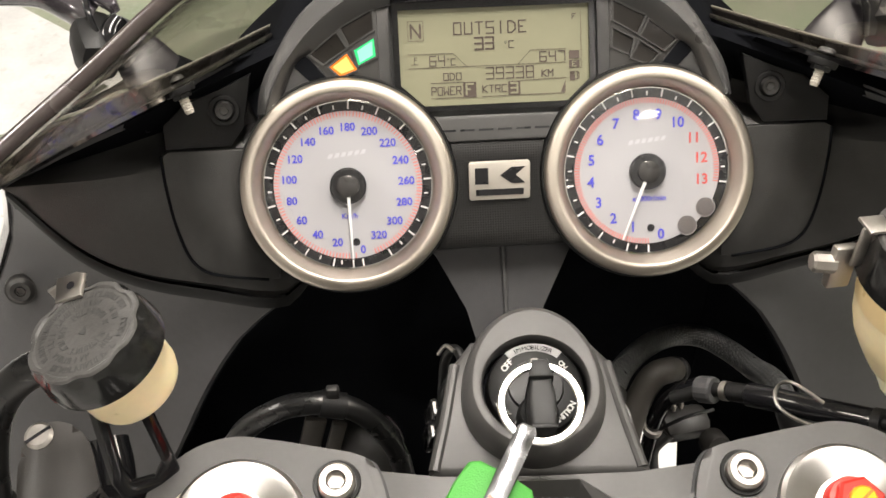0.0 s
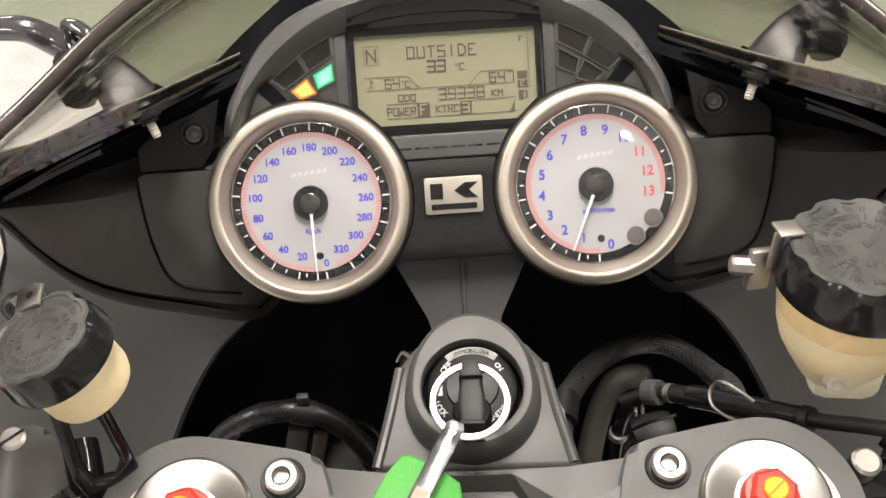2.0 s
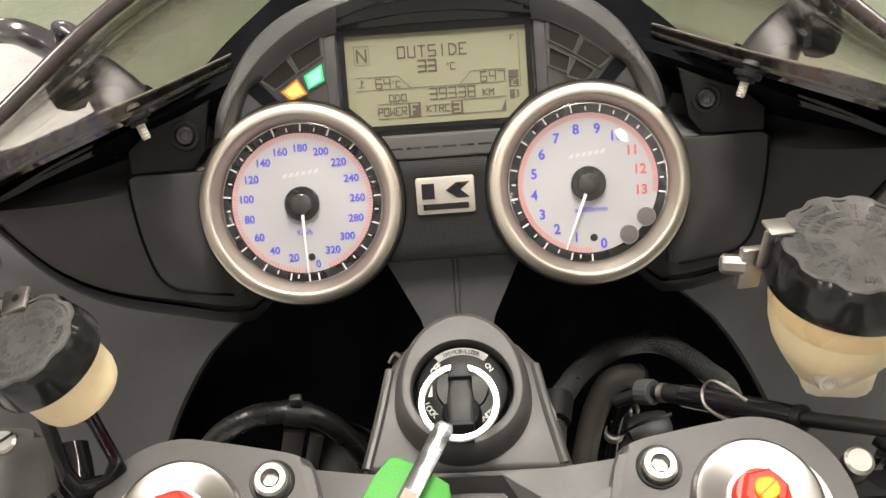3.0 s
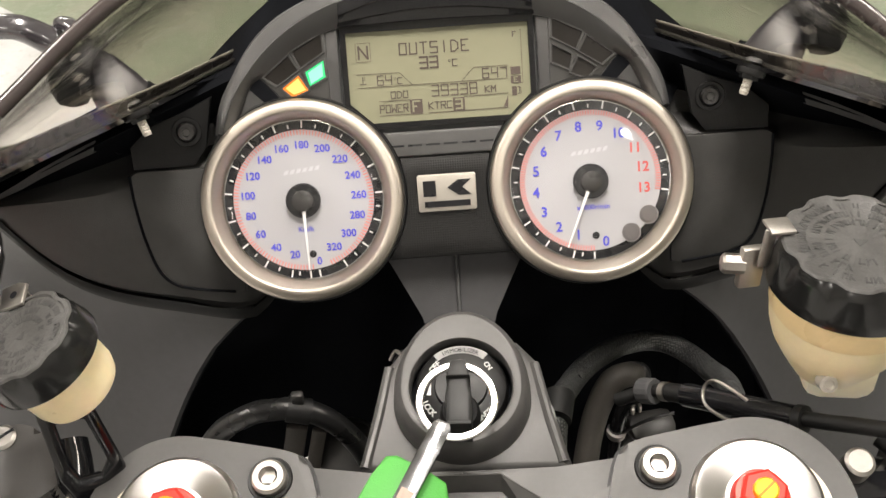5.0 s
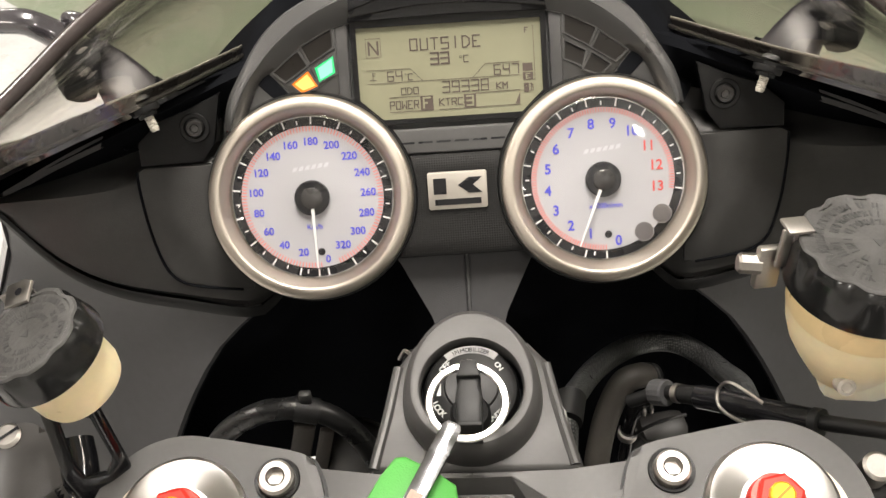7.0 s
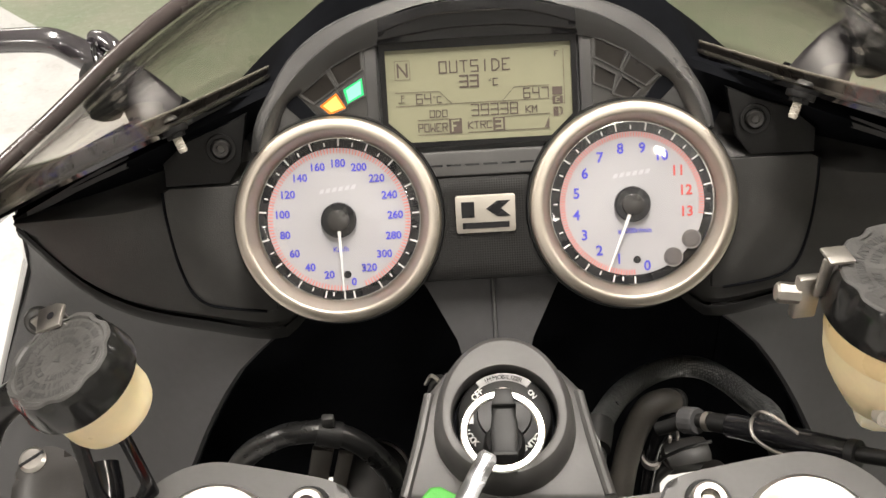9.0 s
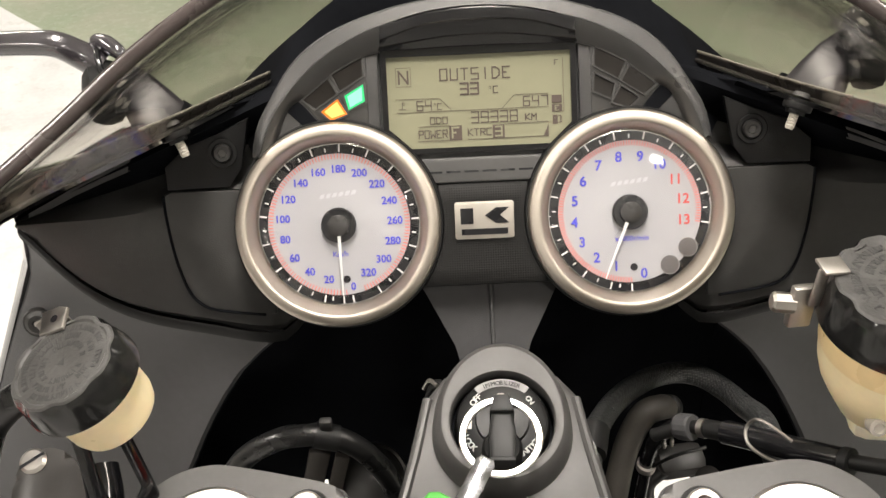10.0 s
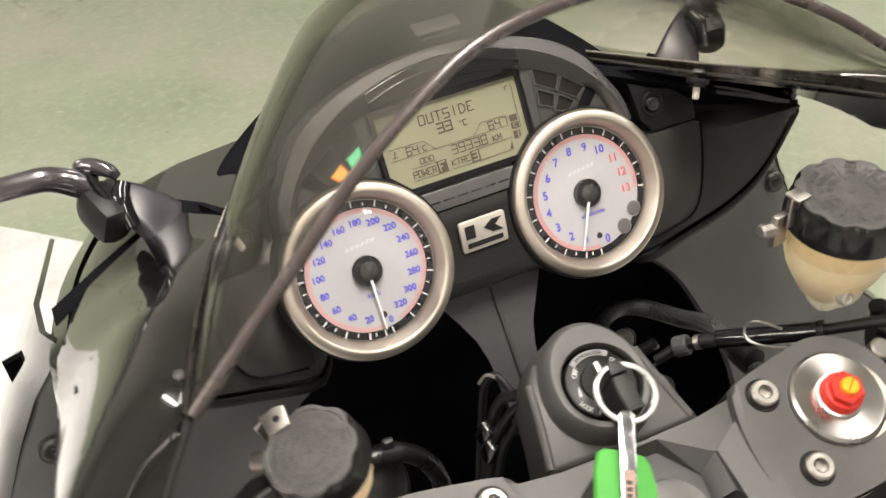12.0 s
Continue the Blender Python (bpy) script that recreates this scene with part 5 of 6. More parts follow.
def reservoir(name, label, m, r, cap_h, body, lobes):
    res = thing(name, m, label, "fluid reservoir", "fluid reservoirs")
    cap = part("cap", scalloped([(0, -0.0006, 0), (r * 0.80, -0.0006, 0), (r * 0.84, 0.0, 0.8), (r * 0.905, 0.0, 1), (r * 0.93, -0.0007, 1), (r * 0.93, -0.0025, 1)], lobes, r * 0.065),
               CAP, res, "scuffed black cap top with moulded lettering")
    part("cap_skirt", scalloped([(r * 0.93, -0.0009, 1), (r * 0.96, -0.0022, 1), (r * 0.985, -cap_h * 0.25, 0.75), (r * 1.0, -cap_h * 0.5, 0.3), (r * 1.02, -cap_h * 0.7, 0.05), (r * 1.03, -cap_h * 0.8, 0), (r * 1.03, -cap_h * 0.96, 0), (r * 1.01, -cap_h, 0), (r * 0.9, -cap_h, 0)], lobes, r * 0.065),
         CAP_SKIRT, res, "glossy black cap side with finger grips")
    part("tank", lathe([(a, b) for a, b in body], 64), RESERVOIR, res, "cream translucent plastic tank")
    # moulded lettering on the cap: worn, unreadable rows as bars, and the words that can be read
    rnd = random.Random(7 if lobes == 8 else 9)
    worn = bmesh.new()
    for rr in (0.69, 0.53, 0.37):
        a = rnd.uniform(0, 40)
        while a < 355:
            if rnd.random() < 0.84 and not (rr == 0.69 and (345 < a or a < 40)):
                p, q = polar(r * (rr - 0.045), a), polar(r * (rr + 0.045), a)
                stroke(worn, *p, *q, r * 0.026, -0.0009, -0.00048)
                step = 2.9 / rr
                if rnd.random() < 0.7:
                    stroke(worn, *polar(r * (rr + rnd.choice((-0.04, 0.0, 0.04))), a), *polar(r * (rr + rnd.choice((-0.04, 0.04))), a + step), r * 0.024, -0.0009, -0.00048)
                if rnd.random() < 0.5:
                    stroke(worn, *polar(r * (rr - 0.04), a + step), *polar(r * (rr + 0.04), a + step), r * 0.024, -0.0009, -0.00048)
            a += 5.0 / rr
    tagged(part("worn_lettering", worn, CAP_TEXT, cap, "worn moulded lettering", smooth=0), kind="stuff")
    arc_text("DOT4", r * 0.68, 8, r * 0.11, cap, CAP_TEXT, -0.0003, name="raised_letter")
    part("triangle_mark", flat_shape([(-r * 0.07, -r * 0.06), (r * 0.07, -r * 0.06), (0, r * 0.08)], -0.0009, 0.0005), CAP_TEXT, cap, smooth=0)
    return res


clutch = reservoir("clutch_fluid_reservoir", "cream clutch fluid reservoir with a black screw cap", pose(-0.1435, 0.2060, 1.0395, 12, -13, -20), 0.0195, 0.0130,
                   [(0.0, -0.0325), (0.010, -0.0325), (0.0146, -0.0312), (0.0156, -0.028), (0.0161, -0.012), (0.0, -0.012)], 8)
tab = part("lock_tab", prism([(-0.0046, -0.0040), (0.0046, -0.0040), (0.0056, 0.0038), (0.0026, 0.0052), (-0.0046, 0.0050)], 0, 0.0014, 0.0005), STEEL, clutch, "bright steel lock tab", at=pose(-0.0118, 0.0140, 0.0002, 8, -4, 20))
part("tab_hole", lathe([(0.0, 0.0004), (0.0014, 0.0004)], 16), DIAL_BLACK, tab, at=Matrix.Translation((0.001, 0.0005, 0.0012)), smooth=0)
part("tab_leg", box(0.010, 0.0014, 0.018, 0.0004, pose(-0.0165, 0.0165, -0.0085, 0, 0, 42)), STEEL, clutch)
part("tab_screw", lathe([(0.0, 0.005), (0.0035, 0.005), (0.0042, 0.004), (0.0042, -0.003)], 20), STEEL, clutch, "small steel screw", at=look((-0.0215, 0.006, -0.013), (0.0, 0.0, -0.013)))
br_outer = [(-0.147, 0.2075, 1.010), (-0.129, 0.2105, 1.008), (-0.1235, 0.2060, 0.973), (-0.128, 0.2010, 0.966), (-0.140, 0.1960, 0.968), (-0.1435, 0.1970, 0.980)]
bracket = thing("reservoir_bracket", pose(-0.1390, 0.2020, 0.982), "gloss black bracket under the clutch reservoir", "bracket")
bm = bmesh.new()
mid_p = Vector((-0.1345, 0.2035, 0.990))
rows_b = []
for f, d in ((1.0, -0.0012), (1.0, 0.0012), (0.56, 0.0012), (0.56, -0.0012)):
    rows_b.append([bm.verts.new(mid_p + (Vector(q) - mid_p) * f + Vector((0.1, -0.9, 0.3)) * d - Vector((-0.1350, 0.2030, 0.985))) for q in br_outer])
for a, b in zip(rows_b, rows_b[1:] + rows_b[:1]):
    for k in range(6):
        bm.faces.new((a[k], a[(k + 1) % 6], b[(k + 1) % 6], b[k]))
bmesh.ops.bevel(bm, geom=bm.edges[:], offset=0.0006, segments=2, profile=0.5, affect="EDGES")
part("fork_frame", bm, GLOSSY, bracket)
part("foot", box(0.020, 0.006, 0.050, 0.0015, pose(0.004, -0.004, -0.040, 20, 0, 0)), GLOSSY, bracket)

brake = reservoir("brake_fluid_reservoir", "large cream brake fluid reservoir with a black screw cap", pose(0.1363, 0.2315, 1.0330, 0, 0, -75), 0.0285, 0.0180,
                  [(0.0, -0.063), (0.0130, -0.062), (0.0160, -0.057), (0.0195, -0.051), (0.0228, -0.0445), (0.0248, -0.038), (0.0258, -0.031), (0.0261, -0.024), (0.0262, -0.016), (0.0, -0.016)], 10)
part("tank_foot", box(0.028, 0.020, 0.024, 0.007), MILKY, brake, "cream foot of the tank", at=pose(0.1363, 0.2325, 1.0340, 0, 0, -75).inverted() @ pose(0.1400, 0.2300, 0.9740, 0, 0, -8))
FLUID = mat("amber_fluid_level", (0.88, 0.68, 0.37), 0.3, vary=0.08, scale=40)
CAPIN = pose(0.1363, 0.2315, 1.0330, 0, 0, -75).inverted()
part("fluid_window", lathe([(0.02635, -0.0185), (0.02640, -0.0192), (0.02625, -0.0290), (0.0260, -0.0296)], 64), FLUID, brake, "amber fluid behind the tank wall")
tab = part("lock_tab", box(0.0092, 0.0085, 0.0014, 0.0005), STEEL, brake, "bright steel lock tab", at=CAPIN @ pose(0.1105, 0.2400, 1.0345, 0, 4, 8))
part("tab_leg", box(0.0044, 0.0014, 0.0150, 0.0005), STEEL, brake, at=CAPIN @ pose(0.1066, 0.2375, 1.0270, -8, 8, 8))
part("tab_foot", box(0.0090, 0.0040, 0.0170, 0.001), STEEL, brake, at=CAPIN @ pose(0.1030, 0.2400, 1.0165, -6, 4, 8))
part("tab_screw", lathe([(0.0, 0.004), (0.0030, 0.004), (0.0038, 0.003), (0.0038, -0.004)], 8), STEEL, brake, "small steel bolt", at=CAPIN @ look((0.0965, 0.2405, 1.0180), (0.15, 0.235, 1.0140)))
part("clamp_screw", lathe([(0.0, 0.0012), (0.0016, 0.0012), (0.0020, 0.002), (0.0032, 0.0016), (0.0036, -0.003)], 24), STUD, brake, "recessed steel screw", at=pose(0.1363, 0.2325, 1.0340, 0, 0, -75).inverted() @ look((0.1275, 0.2120, 0.9850), (0.1340, 0.2900, 0.9450)))

# ---- hoses, cables and controls ----
GLOSSY_RUBBER = mat("shiny_black_rubber", (0.010, 0.010, 0.010), 0.3, vary=0.2, scale=60)
BRAID = mat("black_braided_hose", (0.020, 0.020, 0.020), 0.34, vary=0.6, scale=110, bump=1.0, bump_scale=950)
nt = BRAID.node_tree
bs = nt.nodes["Principled BSDF"]
vor, tc = nt.nodes.new("ShaderNodeTexVoronoi"), nt.nodes.new("ShaderNodeTexCoord")
vor.inputs["Scale"].default_value = 820.0
vor.inputs["Randomness"].default_value = 0.2
nt.links.new(tc.outputs["Object"], vor.inputs["Vector"])
mr, mix = nt.nodes.new("ShaderNodeMapRange"), nt.nodes.new("ShaderNodeMix")
mr.inputs["From Min"].default_value, mr.inputs["From Max"].default_value = 0.15, 0.55
mix.data_type = "RGBA"
nt.links.new(vor.outputs["Distance"], mr.inputs["Value"])
nt.links.new(mr.outputs["Result"], mix.inputs["Factor"])
mix.inputs["A"].default_value, mix.inputs["B"].default_value = (0.12, 0.12, 0.118, 1), (0.007, 0.008, 0.008, 1)
nt.links.new(mix.outputs["Result"], bs.inputs["Base Color"])

hose = thing("brake_hose", pose(0.10, 0.352, 0.860), "black braided brake hose in an arch", "hose")
H = Vector((0.10, 0.352, 0.860))
part("braid", tube([Vector(q) - H for q in [(0.036, 0.255, 0.895), (0.0397, 0.272, 0.9068), (0.0503, 0.3005, 0.8899), (0.0595, 0.3161, 0.8834), (0.071, 0.3305, 0.8766), (0.0846, 0.3443, 0.8681), (0.0988, 0.3513, 0.863), (0.1108, 0.3487, 0.8622), (0.1207, 0.3385, 0.8625), (0.1254, 0.3191, 0.8711), (0.1262, 0.2926, 0.8879), (0.1235, 0.262, 0.892), (0.12, 0.235, 0.9)]], 0.0058, 20, 10), BRAID, hose)
part("end_sleeve", tube([Vector(q) - H for q in [(0.0380, 0.264, 0.9075), (0.0415, 0.278, 0.9080)]], 0.0070, 18), RUBBER, hose, "black rubber end sleeve")
part("end_sleeve", tube([Vector(q) - H for q in [(0.1225, 0.266, 0.8990), (0.1212, 0.250, 0.9030)]], 0.0070, 18), RUBBER, hose, "black rubber end sleeve")
BOOT = mat("grey_brown_rubber_boot", (0.036, 0.032, 0.027), 0.6, vary=0.3, scale=90, bump=0.2, bump_scale=900)
second = thing("wiring_tube", pose(0.0736, 0.318, 0.868), "grey-brown rubber wiring tube behind the ignition switch", "hose")
H = Vector((0.0736, 0.318, 0.868))
part("sleeve", tube([Vector(q) - H for q in [(0.0890, 0.326, 0.864), (0.0833, 0.321, 0.8705), (0.0745, 0.318, 0.869), (0.0672, 0.312, 0.858), (0.0615, 0.302, 0.845), (0.0575, 0.290, 0.828), (0.055, 0.275, 0.800)]], [0.0058, 0.0066, 0.0068, 0.0068, 0.0066, 0.0066, 0.0066], 16, 8), BOOT, second)
part("sleeve_mouth", lathe([(0.0030, 0.001), (0.0064, 0.001), (0.0072, 0.0), (0.0064, -0.004)], 24), RUBBER, second, at=look((0.0154, 0.008, -0.004), (0.03, 0.02, -0.016)))
elbow = thing("cable_elbow", pose(0.0790, 0.310, 0.850), "gloss black cable elbow with a steel ring", "cable")
H = Vector((0.0790, 0.310, 0.850))
part("pipe", tube([Vector(q) - H for q in [(0.0940, 0.303, 0.8800), (0.0860, 0.306, 0.8720), (0.0800, 0.309, 0.8600), (0.0775, 0.310, 0.8460), (0.0770, 0.311, 0.8280), (0.0762, 0.312, 0.7900)]], 0.0040, 14, 8), GLOSSY, elbow)
part("ring", tube([Vector(q) - H for q in [(0.0772, 0.310, 0.8395), (0.0771, 0.3105, 0.8355)]], 0.0052, 16), STEEL, elbow, "dull steel ring")
part("wire", tube([Vector(q) - H for q in [(0.0800, 0.308, 0.8390), (0.0850, 0.307, 0.8450), (0.0930, 0.307, 0.8500), (0.1060, 0.308, 0.8530)]], 0.0010, 8, 8), GLOSSY_RUBBER, elbow)
for dx, dz in ((0.004, 0.012), (0.0075, 0.0135)):
    part("spring_clip", box(0.0016, 0.0030, 0.0042, 0.0004, Matrix.Translation((dx, -0.006, dz))), STEEL, elbow)
pump = thing("wiring_connector", pose(0.100, 0.318, 0.826), "brown-grey connector block with a round cap", "connector")
CONNECTOR = mat("dark_connector_plastic", (0.012, 0.011, 0.010), 0.45, vary=0.3, scale=90)
part("block", box(0.030, 0.018, 0.016, 0.006, pose(-0.002, 0.006, -0.004, 20, 10, 15)), CONNECTOR, pump)
part("round_cap", lathe([(0.0, 0.004), (0.0058, 0.004), (0.0070, 0.002), (0.0074, -0.006)], 24), CONNECTOR, pump, at=look((0.0135, -0.008, -0.006), (0.0, 0.09, -0.06)))
part("lead", tube([(-0.012, -0.002, 0.0), (-0.020, -0.004, -0.012), (-0.016, -0.004, -0.040)], 0.0045, 12), CONNECTOR, pump)
cable = thing("throttle_cable", pose(0.0798, 0.2623, 0.9252), "black throttle cable with a sleeve and a ribbed nut", "cable")
H = Vector((0.0798, 0.2623, 0.9252))
part("outer", tube([Vector(q) - H for q in [(0.0660, 0.268, 0.9140), (0.0780, 0.2630, 0.9247), (0.0876, 0.2538, 0.9330), (0.0965, 0.2443, 0.9398), (0.1133, 0.2271, 0.9507), (0.1285, 0.2120, 0.9614), (0.1406, 0.1995, 0.9719), (0.160, 0.180, 0.986), (0.190, 0.152, 0.998)]], 0.0030, 14, 8), RUBBER, cable)
part("inner_sleeve", tube([Vector(q) - H for q in [(0.0850, 0.2565, 0.9308), (0.0876, 0.2538, 0.9330), (0.0920, 0.2490, 0.9366)]], 0.0040, 16, 8), RUBBER, cable)
part("sleeve", tube([Vector(q) - H for q in [(0.0905, 0.2508, 0.9352), (0.0965, 0.2443, 0.9398), (0.1052, 0.2357, 0.9450), (0.1133, 0.2271, 0.9507), (0.1235, 0.2170, 0.9572)]], 0.0050, 18, 8), GLOSSY, cable, "gloss black sleeve")
part("sleeve_end", tube([Vector(q) - H for q in [(0.1233, 0.2172, 0.9571), (0.1255, 0.2150, 0.9586)]], 0.0055, 18), RUBBER, cable, "black end band of the sleeve")
part("ribbed_nut", lathe([(0.0028, -0.004), (0.0054, -0.004), (0.0058, -0.003), (0.0058, 0.003), (0.0054, 0.004), (0.0028, 0.004)], 16), PANEL_GREY, cable, at=look(Vector((0.0780, 0.2630, 0.9247)) - H, Vector((0.0876, 0.2538, 0.9330)) - H), smooth=20)
part("collar", lathe([(0.0028, -0.0014), (0.0042, -0.0014), (0.0042, 0.0014), (0.0028, 0.0014)], 20), STEEL, cable, at=look(Vector((0.0838, 0.2576, 0.9299)) - H, Vector((0.0876, 0.2538, 0.9330)) - H))
clip = thing("wire_clip", pose(0.0963, 0.2340, 0.958), "bent steel wire cable clip", "clip")
H = Vector((0.0963, 0.2340, 0.958))
part("wire", tube([Vector(q) - H for q in [(0.1060, 0.2250, 0.9600), (0.0992, 0.2300, 0.9630), (0.0951, 0.2340, 0.9626), (0.0930, 0.2365, 0.9575), (0.0918, 0.2345, 0.9540), (0.0922, 0.2295, 0.9530), (0.0960, 0.2225, 0.9545), (0.1010, 0.2150, 0.9585)]], 0.0007, 8, 8), STEEL, clip)
left_hose = thing("clutch_hose", pose(-0.150, 0.206, 1.012), "thick black rubber hose from the clutch reservoir", "hose")
H = Vector((-0.150, 0.206, 1.012))
part("rubber", tube([Vector(q) - H for q in [(-0.146, 0.210, 1.022), (-0.158, 0.2125, 1.0195), (-0.171, 0.212, 1.0130), (-0.1800, 0.209, 1.0030), (-0.1855, 0.203, 0.9880), (-0.1870, 0.194, 0.9680), (-0.183, 0.175, 0.930)]], 0.0058, 20, 8), GLOSSY_RUBBER, left_hose)
part("hose_band", tube([Vector(q) - H for q in [(-0.1868, 0.1960, 0.9720), (-0.1872, 0.1915, 0.9630)]], 0.0066, 16), RUBBER, left_hose)
loom = thing("wiring_loom", pose(-0.034, 0.270, 0.920), "black switch wiring with connectors beside the ignition switch", "wiring")
H = Vector((-0.034, 0.270, 0.920))
for line, r in (([(-0.026, 0.270, 0.9330), (-0.030, 0.2810, 0.9380), (-0.0345, 0.2850, 0.9300), (-0.0365, 0.2860, 0.9050), (-0.040, 0.2880, 0.800)], 0.0022),
                ([(-0.028, 0.2640, 0.9400), (-0.0330, 0.2700, 0.9320), (-0.0370, 0.2740, 0.9050), (-0.042, 0.2800, 0.800)], 0.0030),
                ([(-0.030, 0.2540, 0.9450), (-0.0350, 0.2600, 0.9300), (-0.0390, 0.2660, 0.9000), (-0.043, 0.2740, 0.800)], 0.0026),
                ([(-0.031, 0.2480, 0.9480), (-0.0360, 0.2520, 0.9300), (-0.0405, 0.2570, 0.9000), (-0.045, 0.2640, 0.800)], 0.0022)):
    part("wire", tube([Vector(q) - H + Vector((0.003, 0, 0)) for q in line], r, 12, 8), RUBBER, loom)
part("clip", tube([Vector(q) - H for q in [(-0.0285, 0.2790, 0.9400), (-0.0318, 0.2838, 0.9385), (-0.0348, 0.2860, 0.9310)]], 0.0009, 10), STEEL, loom, "bright bent clip")
for q, rx in (((-0.0370, 0.2735, 0.9060), 20), ((-0.0385, 0.2650, 0.9010), 14)):
    part("connector", box(0.008, 0.009, 0.016, 0.0015), GLOSSY, loom, "glossy black connector", at=pose(*(Vector(q) - H), rx, 8, 10))
duct = thing("wiring_harness", pose(-0.09, 0.30, 0.885), "black rubber wiring harness in an arch", "hose")
H = Vector((-0.09, 0.30, 0.885))
part("sleeve", tube([Vector(q) - H for q in [(-0.146, 0.285, 0.845), (-0.1293, 0.298, 0.8690), (-0.1108, 0.300, 0.8822), (-0.0970, 0.300, 0.8857), (-0.0837, 0.300, 0.8845), (-0.0711, 0.300, 0.8756), (-0.0613, 0.300, 0.8600), (-0.0554, 0.300, 0.8421), (-0.052, 0.298, 0.815)]], 0.0056, 18, 8), GLOSSY_RUBBER, duct)
part("tape_band", tube([Vector(q) - H for q in [(-0.0905, 0.300, 0.8856), (-0.0790, 0.300, 0.8820)]], 0.0066, 16), RUBBER, duct, "black tape band")
part("tie_end", box(0.006, 0.004, 0.007, 0.001, Matrix.Translation((0.0060, 0.0, 0.0080))), PANEL, duct)
slats = thing("wiring_bracket", pose(-0.103, 0.356, 0.786), "grey-brown slatted bracket under the nose", "bracket")
part("slat", box(0.0125, 0.004, 0.045, 0.001, pose(-0.0045, 0, -0.004, 0, 14, 0)), BOOT, slats)
part("slat", box(0.0085, 0.004, 0.050, 0.001, pose(0.0085, -0.004, -0.006, 0, 14, 0)), BOOT, slats)
horn = thing("horn", pose(-0.0760, 0.362, 0.766, 35, 0, 0), "black domed horn under the nose", "horn")
part("dome", lathe([(0.0, 0.012), (0.010, 0.0105), (0.018, 0.006), (0.022, -0.002), (0.022, -0.02)], 36), PANEL, horn)
part("rim", lathe([(0.0205, 0.0), (0.0230, -0.0005), (0.0236, -0.003), (0.0226, -0.005)], 36), CONNECTOR, horn)
PERCH = mat("dark_brown_grey_casting", (0.026, 0.0235, 0.021), 0.4, vary=0.15, scale=70, bump=0.08, bump_scale=1500)
lever = thing("clutch_lever", pose(-0.176, 0.222, 0.955), "red clutch lever on a dark cast perch", "lever")
perch_line = [(q.x, q.y) for q in smooth_path([(-0.013, 0.004, 0), (-0.0085, 0.0125, 0), (0.0005, 0.0145, 0), (0.009, 0.009, 0), (0.0130, -0.004, 0), (0.0140, -0.040, 0), (-0.014, -0.042, 0), (-0.0145, -0.012, 0), (-0.013, 0.004, 0)], 5)][:-1]
part("perch", prism(perch_line, -0.022, 0.004, 0.0024, segs=2), PERCH, lever, "dark cast perch", at=pose(0, 0, 0, 22, 0, 10))
pivot = part("pivot_screw", lathe([(0.0, 0.0024), (0.0040, 0.0024), (0.0052, 0.0014), (0.0054, -0.003)], 28), STEEL, lever, "slotted steel pivot screw", at=pose(-0.0072, 0.0075, 0.0062, 18, 0, 0))
part("screw_slot", box(0.010, 0.0012, 0.0006, 0, pose(0, 0, 0.0023, 0, 0, 35)), DIAL_BLACK, pivot, smooth=0)
part("master_cylinder", tube([(0.014, 0.010, -0.002), (0.0175, -0.004, -0.010), (0.020, -0.040, -0.030)], 0.0085, 20), GLOSSY, lever, "gloss black master cylinder")
blade = part("lever_blade", prism([(0.0075, 0.000), (0.0055, 0.0060), (0.000, 0.0080), (-0.006, 0.0065), (-0.030, 0.000), (-0.075, -0.010), (-0.110, -0.012), (-0.110, -0.026), (-0.060, -0.024), (-0.020, -0.018), (0.004, -0.012)], -0.004, 0.004, 0.0018), LEVER_RED, lever, "red anodised lever blade", at=pose(-0.0350, 0.0060, 0.0000, 35, 0, 12))
part("lever_bolt", lathe([(0.0012, 0.002), (0.0016, 0.004), (0.0038, 0.0036), (0.0042, 0.001)], 24), STEEL, blade, at=pose(0.0, 0.001, 0.003))
part("adjuster_fin", box(0.003, 0.010, 0.010, 0.001, pose(-0.022, -0.004, 0.006, 0, 0, 20)), LEVER_RED, blade)
master = thing("brake_master_cylinder", pose(0.170, 0.190, 0.960), "black brake master cylinder with steel fittings", "master cylinder")
part("body", tube([(-0.012, 0.020, -0.012), (0.010, 0.006, -0.018), (0.050, -0.020, -0.030)], 0.0125, 20), PERCH, master)
part("banjo", lathe([(0.0, 0.005), (0.005, 0.005), (0.0065, 0.0035), (0.0068, -0.004)], 20), STEEL, master, "steel banjo bolt", at=pose(0.004, 0.022, 0.010, 30, 20, 0))
part("feed_pipe", tube([(-0.014, 0.044, 0.026), (0.010, 0.038, 0.022), (0.045, 0.022, 0.010), (0.085, 0.0, -0.005)], 0.0078, 16), RUBBER, master)
part("feed_clamp", tube([(0.002, 0.040, 0.0235), (0.012, 0.0372, 0.0215)], 0.0092, 16), PANEL_GREY, master)
part("switch_hose", tube([(-0.006, 0.028, -0.004), (-0.001, 0.025, -0.0175), (0.0123, 0.025, -0.0395), (0.0316, 0.025, -0.0665)], 0.0048, 14), RUBBER, master)
part("switch_wire", tube([(-0.020, 0.015, 0.000), (-0.004, -0.004, -0.004), (0.012, -0.020, -0.022), (0.028, -0.040, -0.050)], 0.0050, 12), RUBBER, master)
bar_bolt = thing("bar_bolt", pose(0.1353, 0.1905, 0.9622, 18, 0, 0), "bright bolt on the handlebar bracket", "bolt")
part("head", lathe([(0.0, 0.005), (0.0042, 0.005), (0.0054, 0.004), (0.0054, -0.004)], 28), STEEL, bar_bolt)
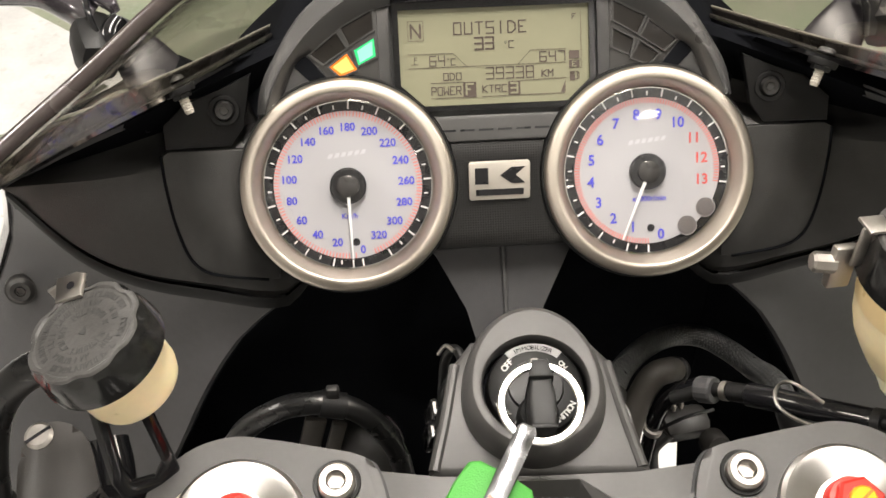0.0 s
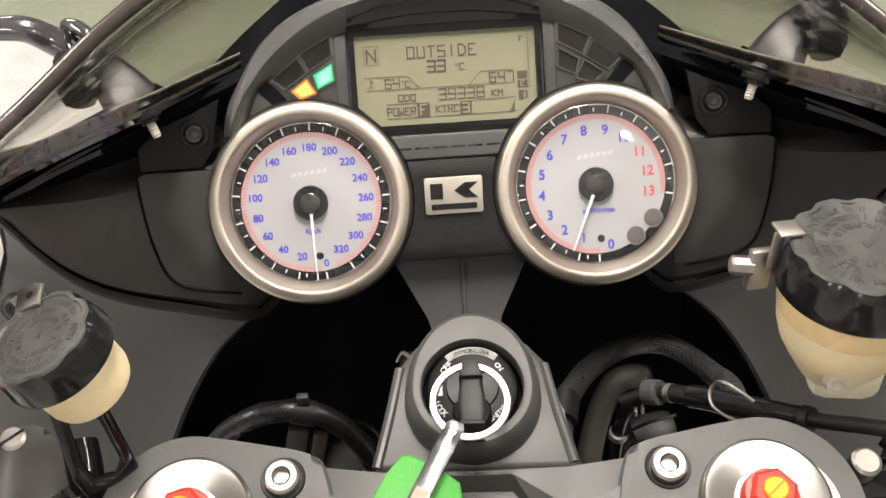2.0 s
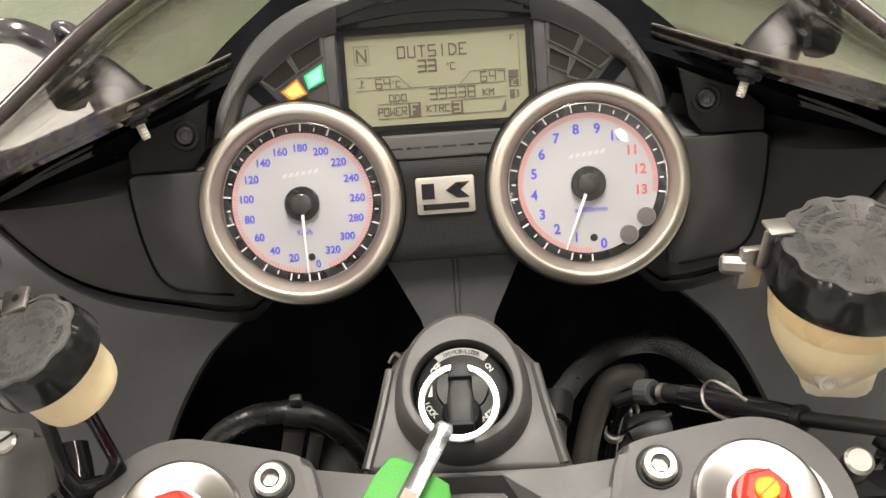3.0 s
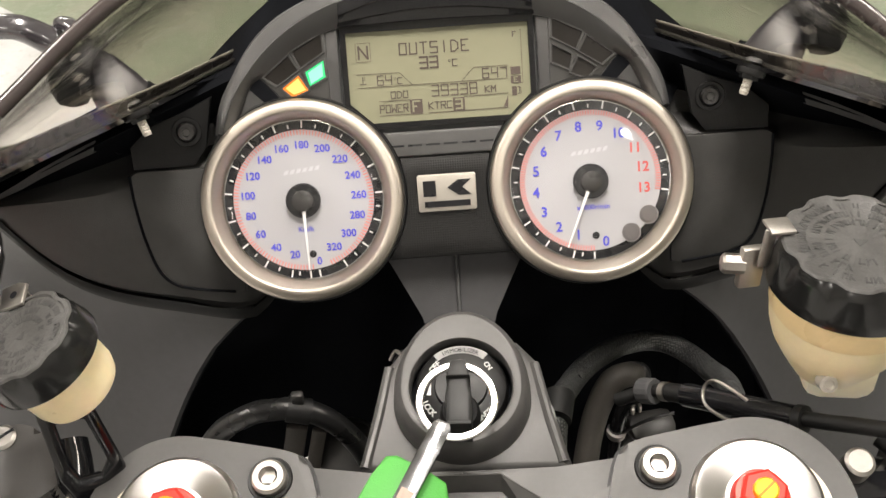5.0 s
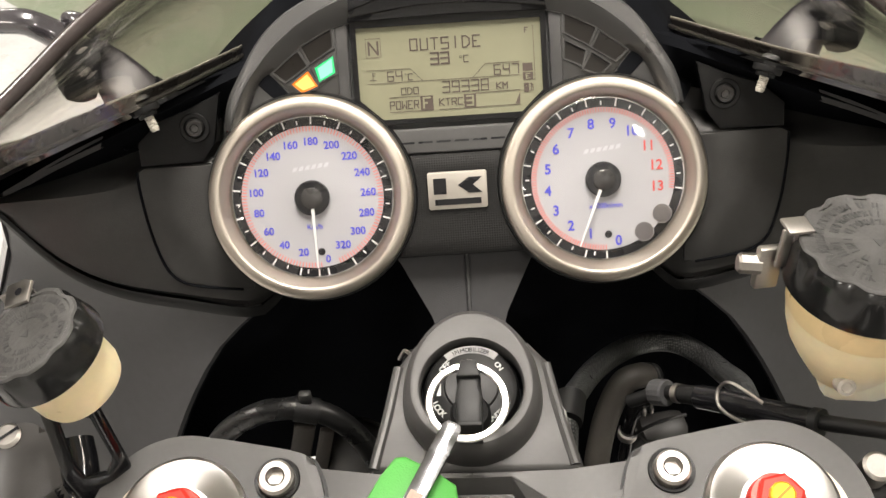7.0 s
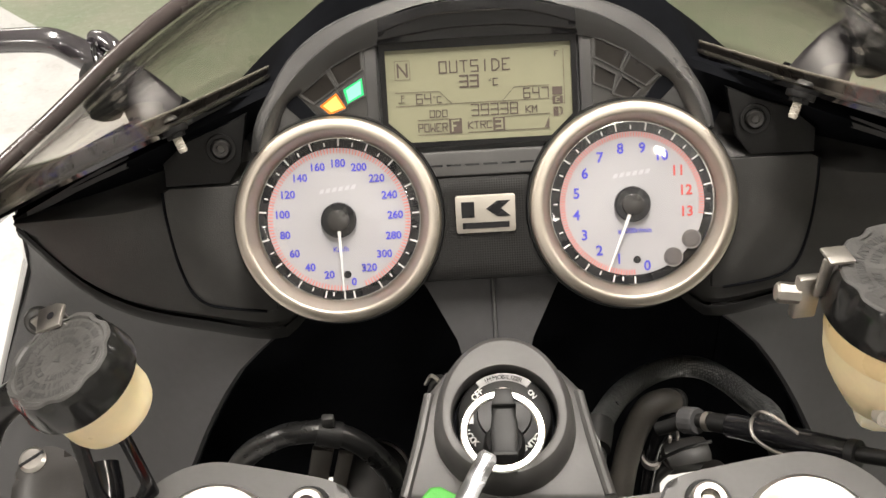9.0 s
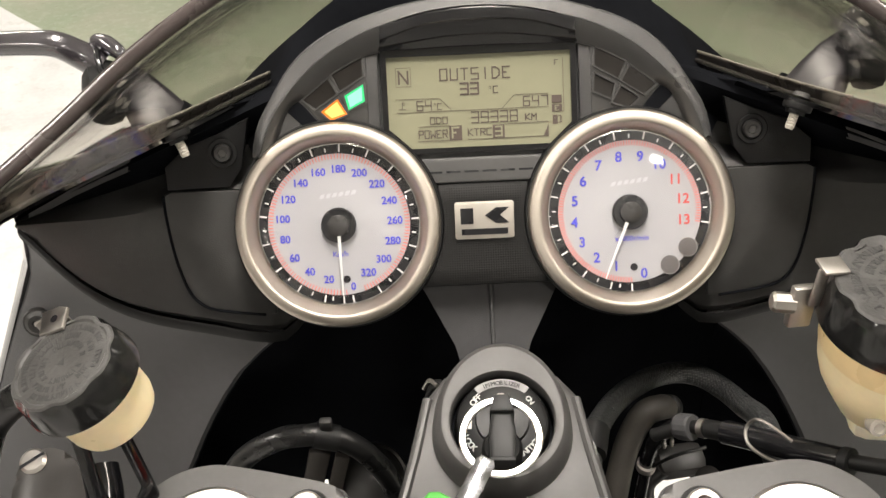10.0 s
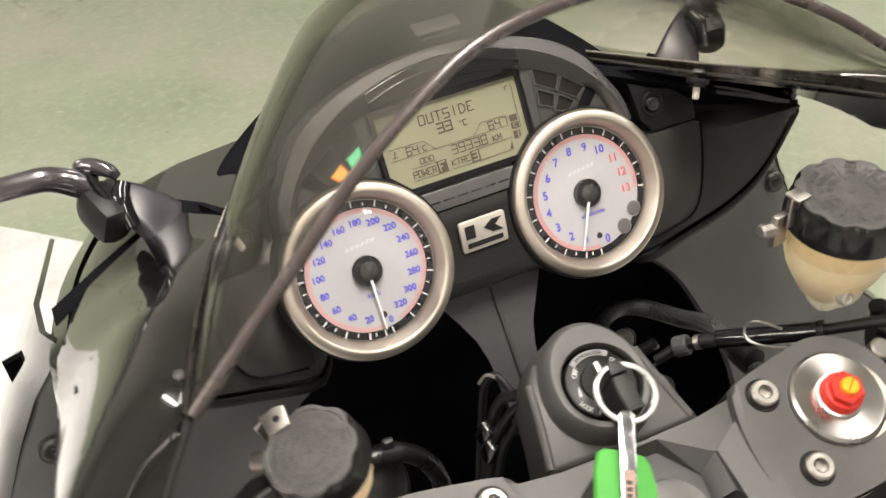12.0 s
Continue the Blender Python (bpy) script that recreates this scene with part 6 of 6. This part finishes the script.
part("plate", box(0.030, 0.010, 0.004, 0.001, Matrix.Translation((0.006, -0.006, -0.006))), GLOSSY, bar_bolt)
for sgn in (-1, 1):
    bar = thing("handlebar", STEER @ pose(sgn * 0.101, -0.015, -0.030), "dark grey clip-on handlebar under the fork clamp", "handlebar", "handlebars")
    part("clamp_ring", lathe([(0.022, 0.003), (0.031, 0.003), (0.032, 0.0), (0.032, -0.03), (0.022, -0.03)], 40), GLOSSY, bar)
    plate = [(sgn * x, y) for x, y in [(0.020, 0.026), (0.036, 0.016), (0.046, 0.004), (0.090, -0.036), (0.078, -0.056), (0.040, -0.052), (0.020, -0.045)]]
    part("bracket", prism(plate, -0.030, 0.002, 0.004, segs=3), CLAMP, bar, "grey cast handlebar bracket", smooth=40)
    part("bar", tube([(sgn * 0.048, 0.014, 0.006), (sgn * 0.075, -0.012, 0.006), (sgn * 0.24, -0.17, -0.004)], [0.0110, 0.0112, 0.0115], 24), PERCH, bar)
    part("bar_end_cap", lathe([(0.0, 0.004), (0.008, 0.0036), (0.0108, 0.0), (0.0112, -0.004)], 24), GLOSSY, bar, "gloss black end cap", at=look((sgn * 0.0475, 0.0145, 0.006), (sgn * 0.075, -0.012, 0.006)))
stem = thing("steering_stem", STEER @ pose(0, 0.0, -0.045), "black steering stem and lower clamp", "fork clamp")
part("stem_tube", lathe([(0.0, 0.0), (0.024, 0.0), (0.026, -0.20), (0.0, -0.20)], 32), PANEL, stem)
part("lower_clamp", prism([(-0.14, 0.02), (0.14, 0.02), (0.14, -0.05), (-0.14, -0.05)], -0.24, -0.20, 0.006), PANEL, stem)
frame_head = thing("frame_head", pose(0, 0.0, 0.42), "black motorcycle frame behind the forks", "frame")
part("beam", box(0.26, 0.36, 0.84, 0.03), PANEL, frame_head)
# out of view; added to darken reflections and floor bounce on the fairing panels
fuel_tank = thing("fuel_tank", pose(0, -0.22, 0.60), "unseen gloss black motorcycle fuel tank behind the handlebars, added to block floor light", "fuel tank")
tank_rows = []
for y, half, top in ((0.27, 0.060, 0.30), (0.25, 0.115, 0.345), (0.18, 0.175, 0.375), (0.05, 0.205, 0.390), (-0.10, 0.200, 0.375), (-0.25, 0.150, 0.330), (-0.38, 0.110, 0.270), (-0.42, 0.070, 0.240)):
    tank_rows.append([(half * math.copysign(abs(math.cos(a)) ** 0.6, math.cos(a)), y, top * max(0.0, math.sin(a)) ** 0.7 - 0.05) for a in [math.pi * k / 24 for k in range(25)]])
part("tank_shell", skin(tank_rows, 0.003), PAINT, fuel_tank, smooth=60)
# ---- ceiling lamps ----
TUBE = glow("lit_fluorescent_tube", (1.0, 0.95, 0.86), 6.0)
LAMP_WHITE = mat("white_lamp_housing", (0.8, 0.8, 0.78), 0.5, vary=0.04, scale=8)
first = None
for lx, ly, turn, size in LAMPS:
    m = pose(lx, ly, LAMP_Z, 0, 0, turn)
    if size < 1:
        small = thing("ceiling_lamp", m, "short white fluorescent ceiling lamp, lit", "ceiling lamp", "ceiling lamps")
        part("housing", prism([(-0.18, -0.06), (0.18, -0.06), (0.18, 0.06), (-0.18, 0.06)], -0.01, 0.10, 0.01), LAMP_WHITE, small)
        part("tube", tube([(-0.15, 0, -0.035), (0.15, 0, -0.035)], 0.016, 12), TUBE, small, "lit tube")
        continue
    if first is None:
        first = thing("ceiling_lamp", m, "white twin-tube fluorescent ceiling lamp, lit", "ceiling lamp", "ceiling lamps")
        part("housing", prism([(-0.64, -0.16), (0.64, -0.16), (0.64, 0.16), (-0.64, 0.16)], -0.01, 0.10, 0.01), LAMP_WHITE, first)
        for dy in (-0.10, 0.10):
            part("tube", tube([(-0.6, dy, -0.035), (0.6, dy, -0.035)], 0.016, 12), TUBE, first, "lit tube")
    else:
        copy_thing(first, m)
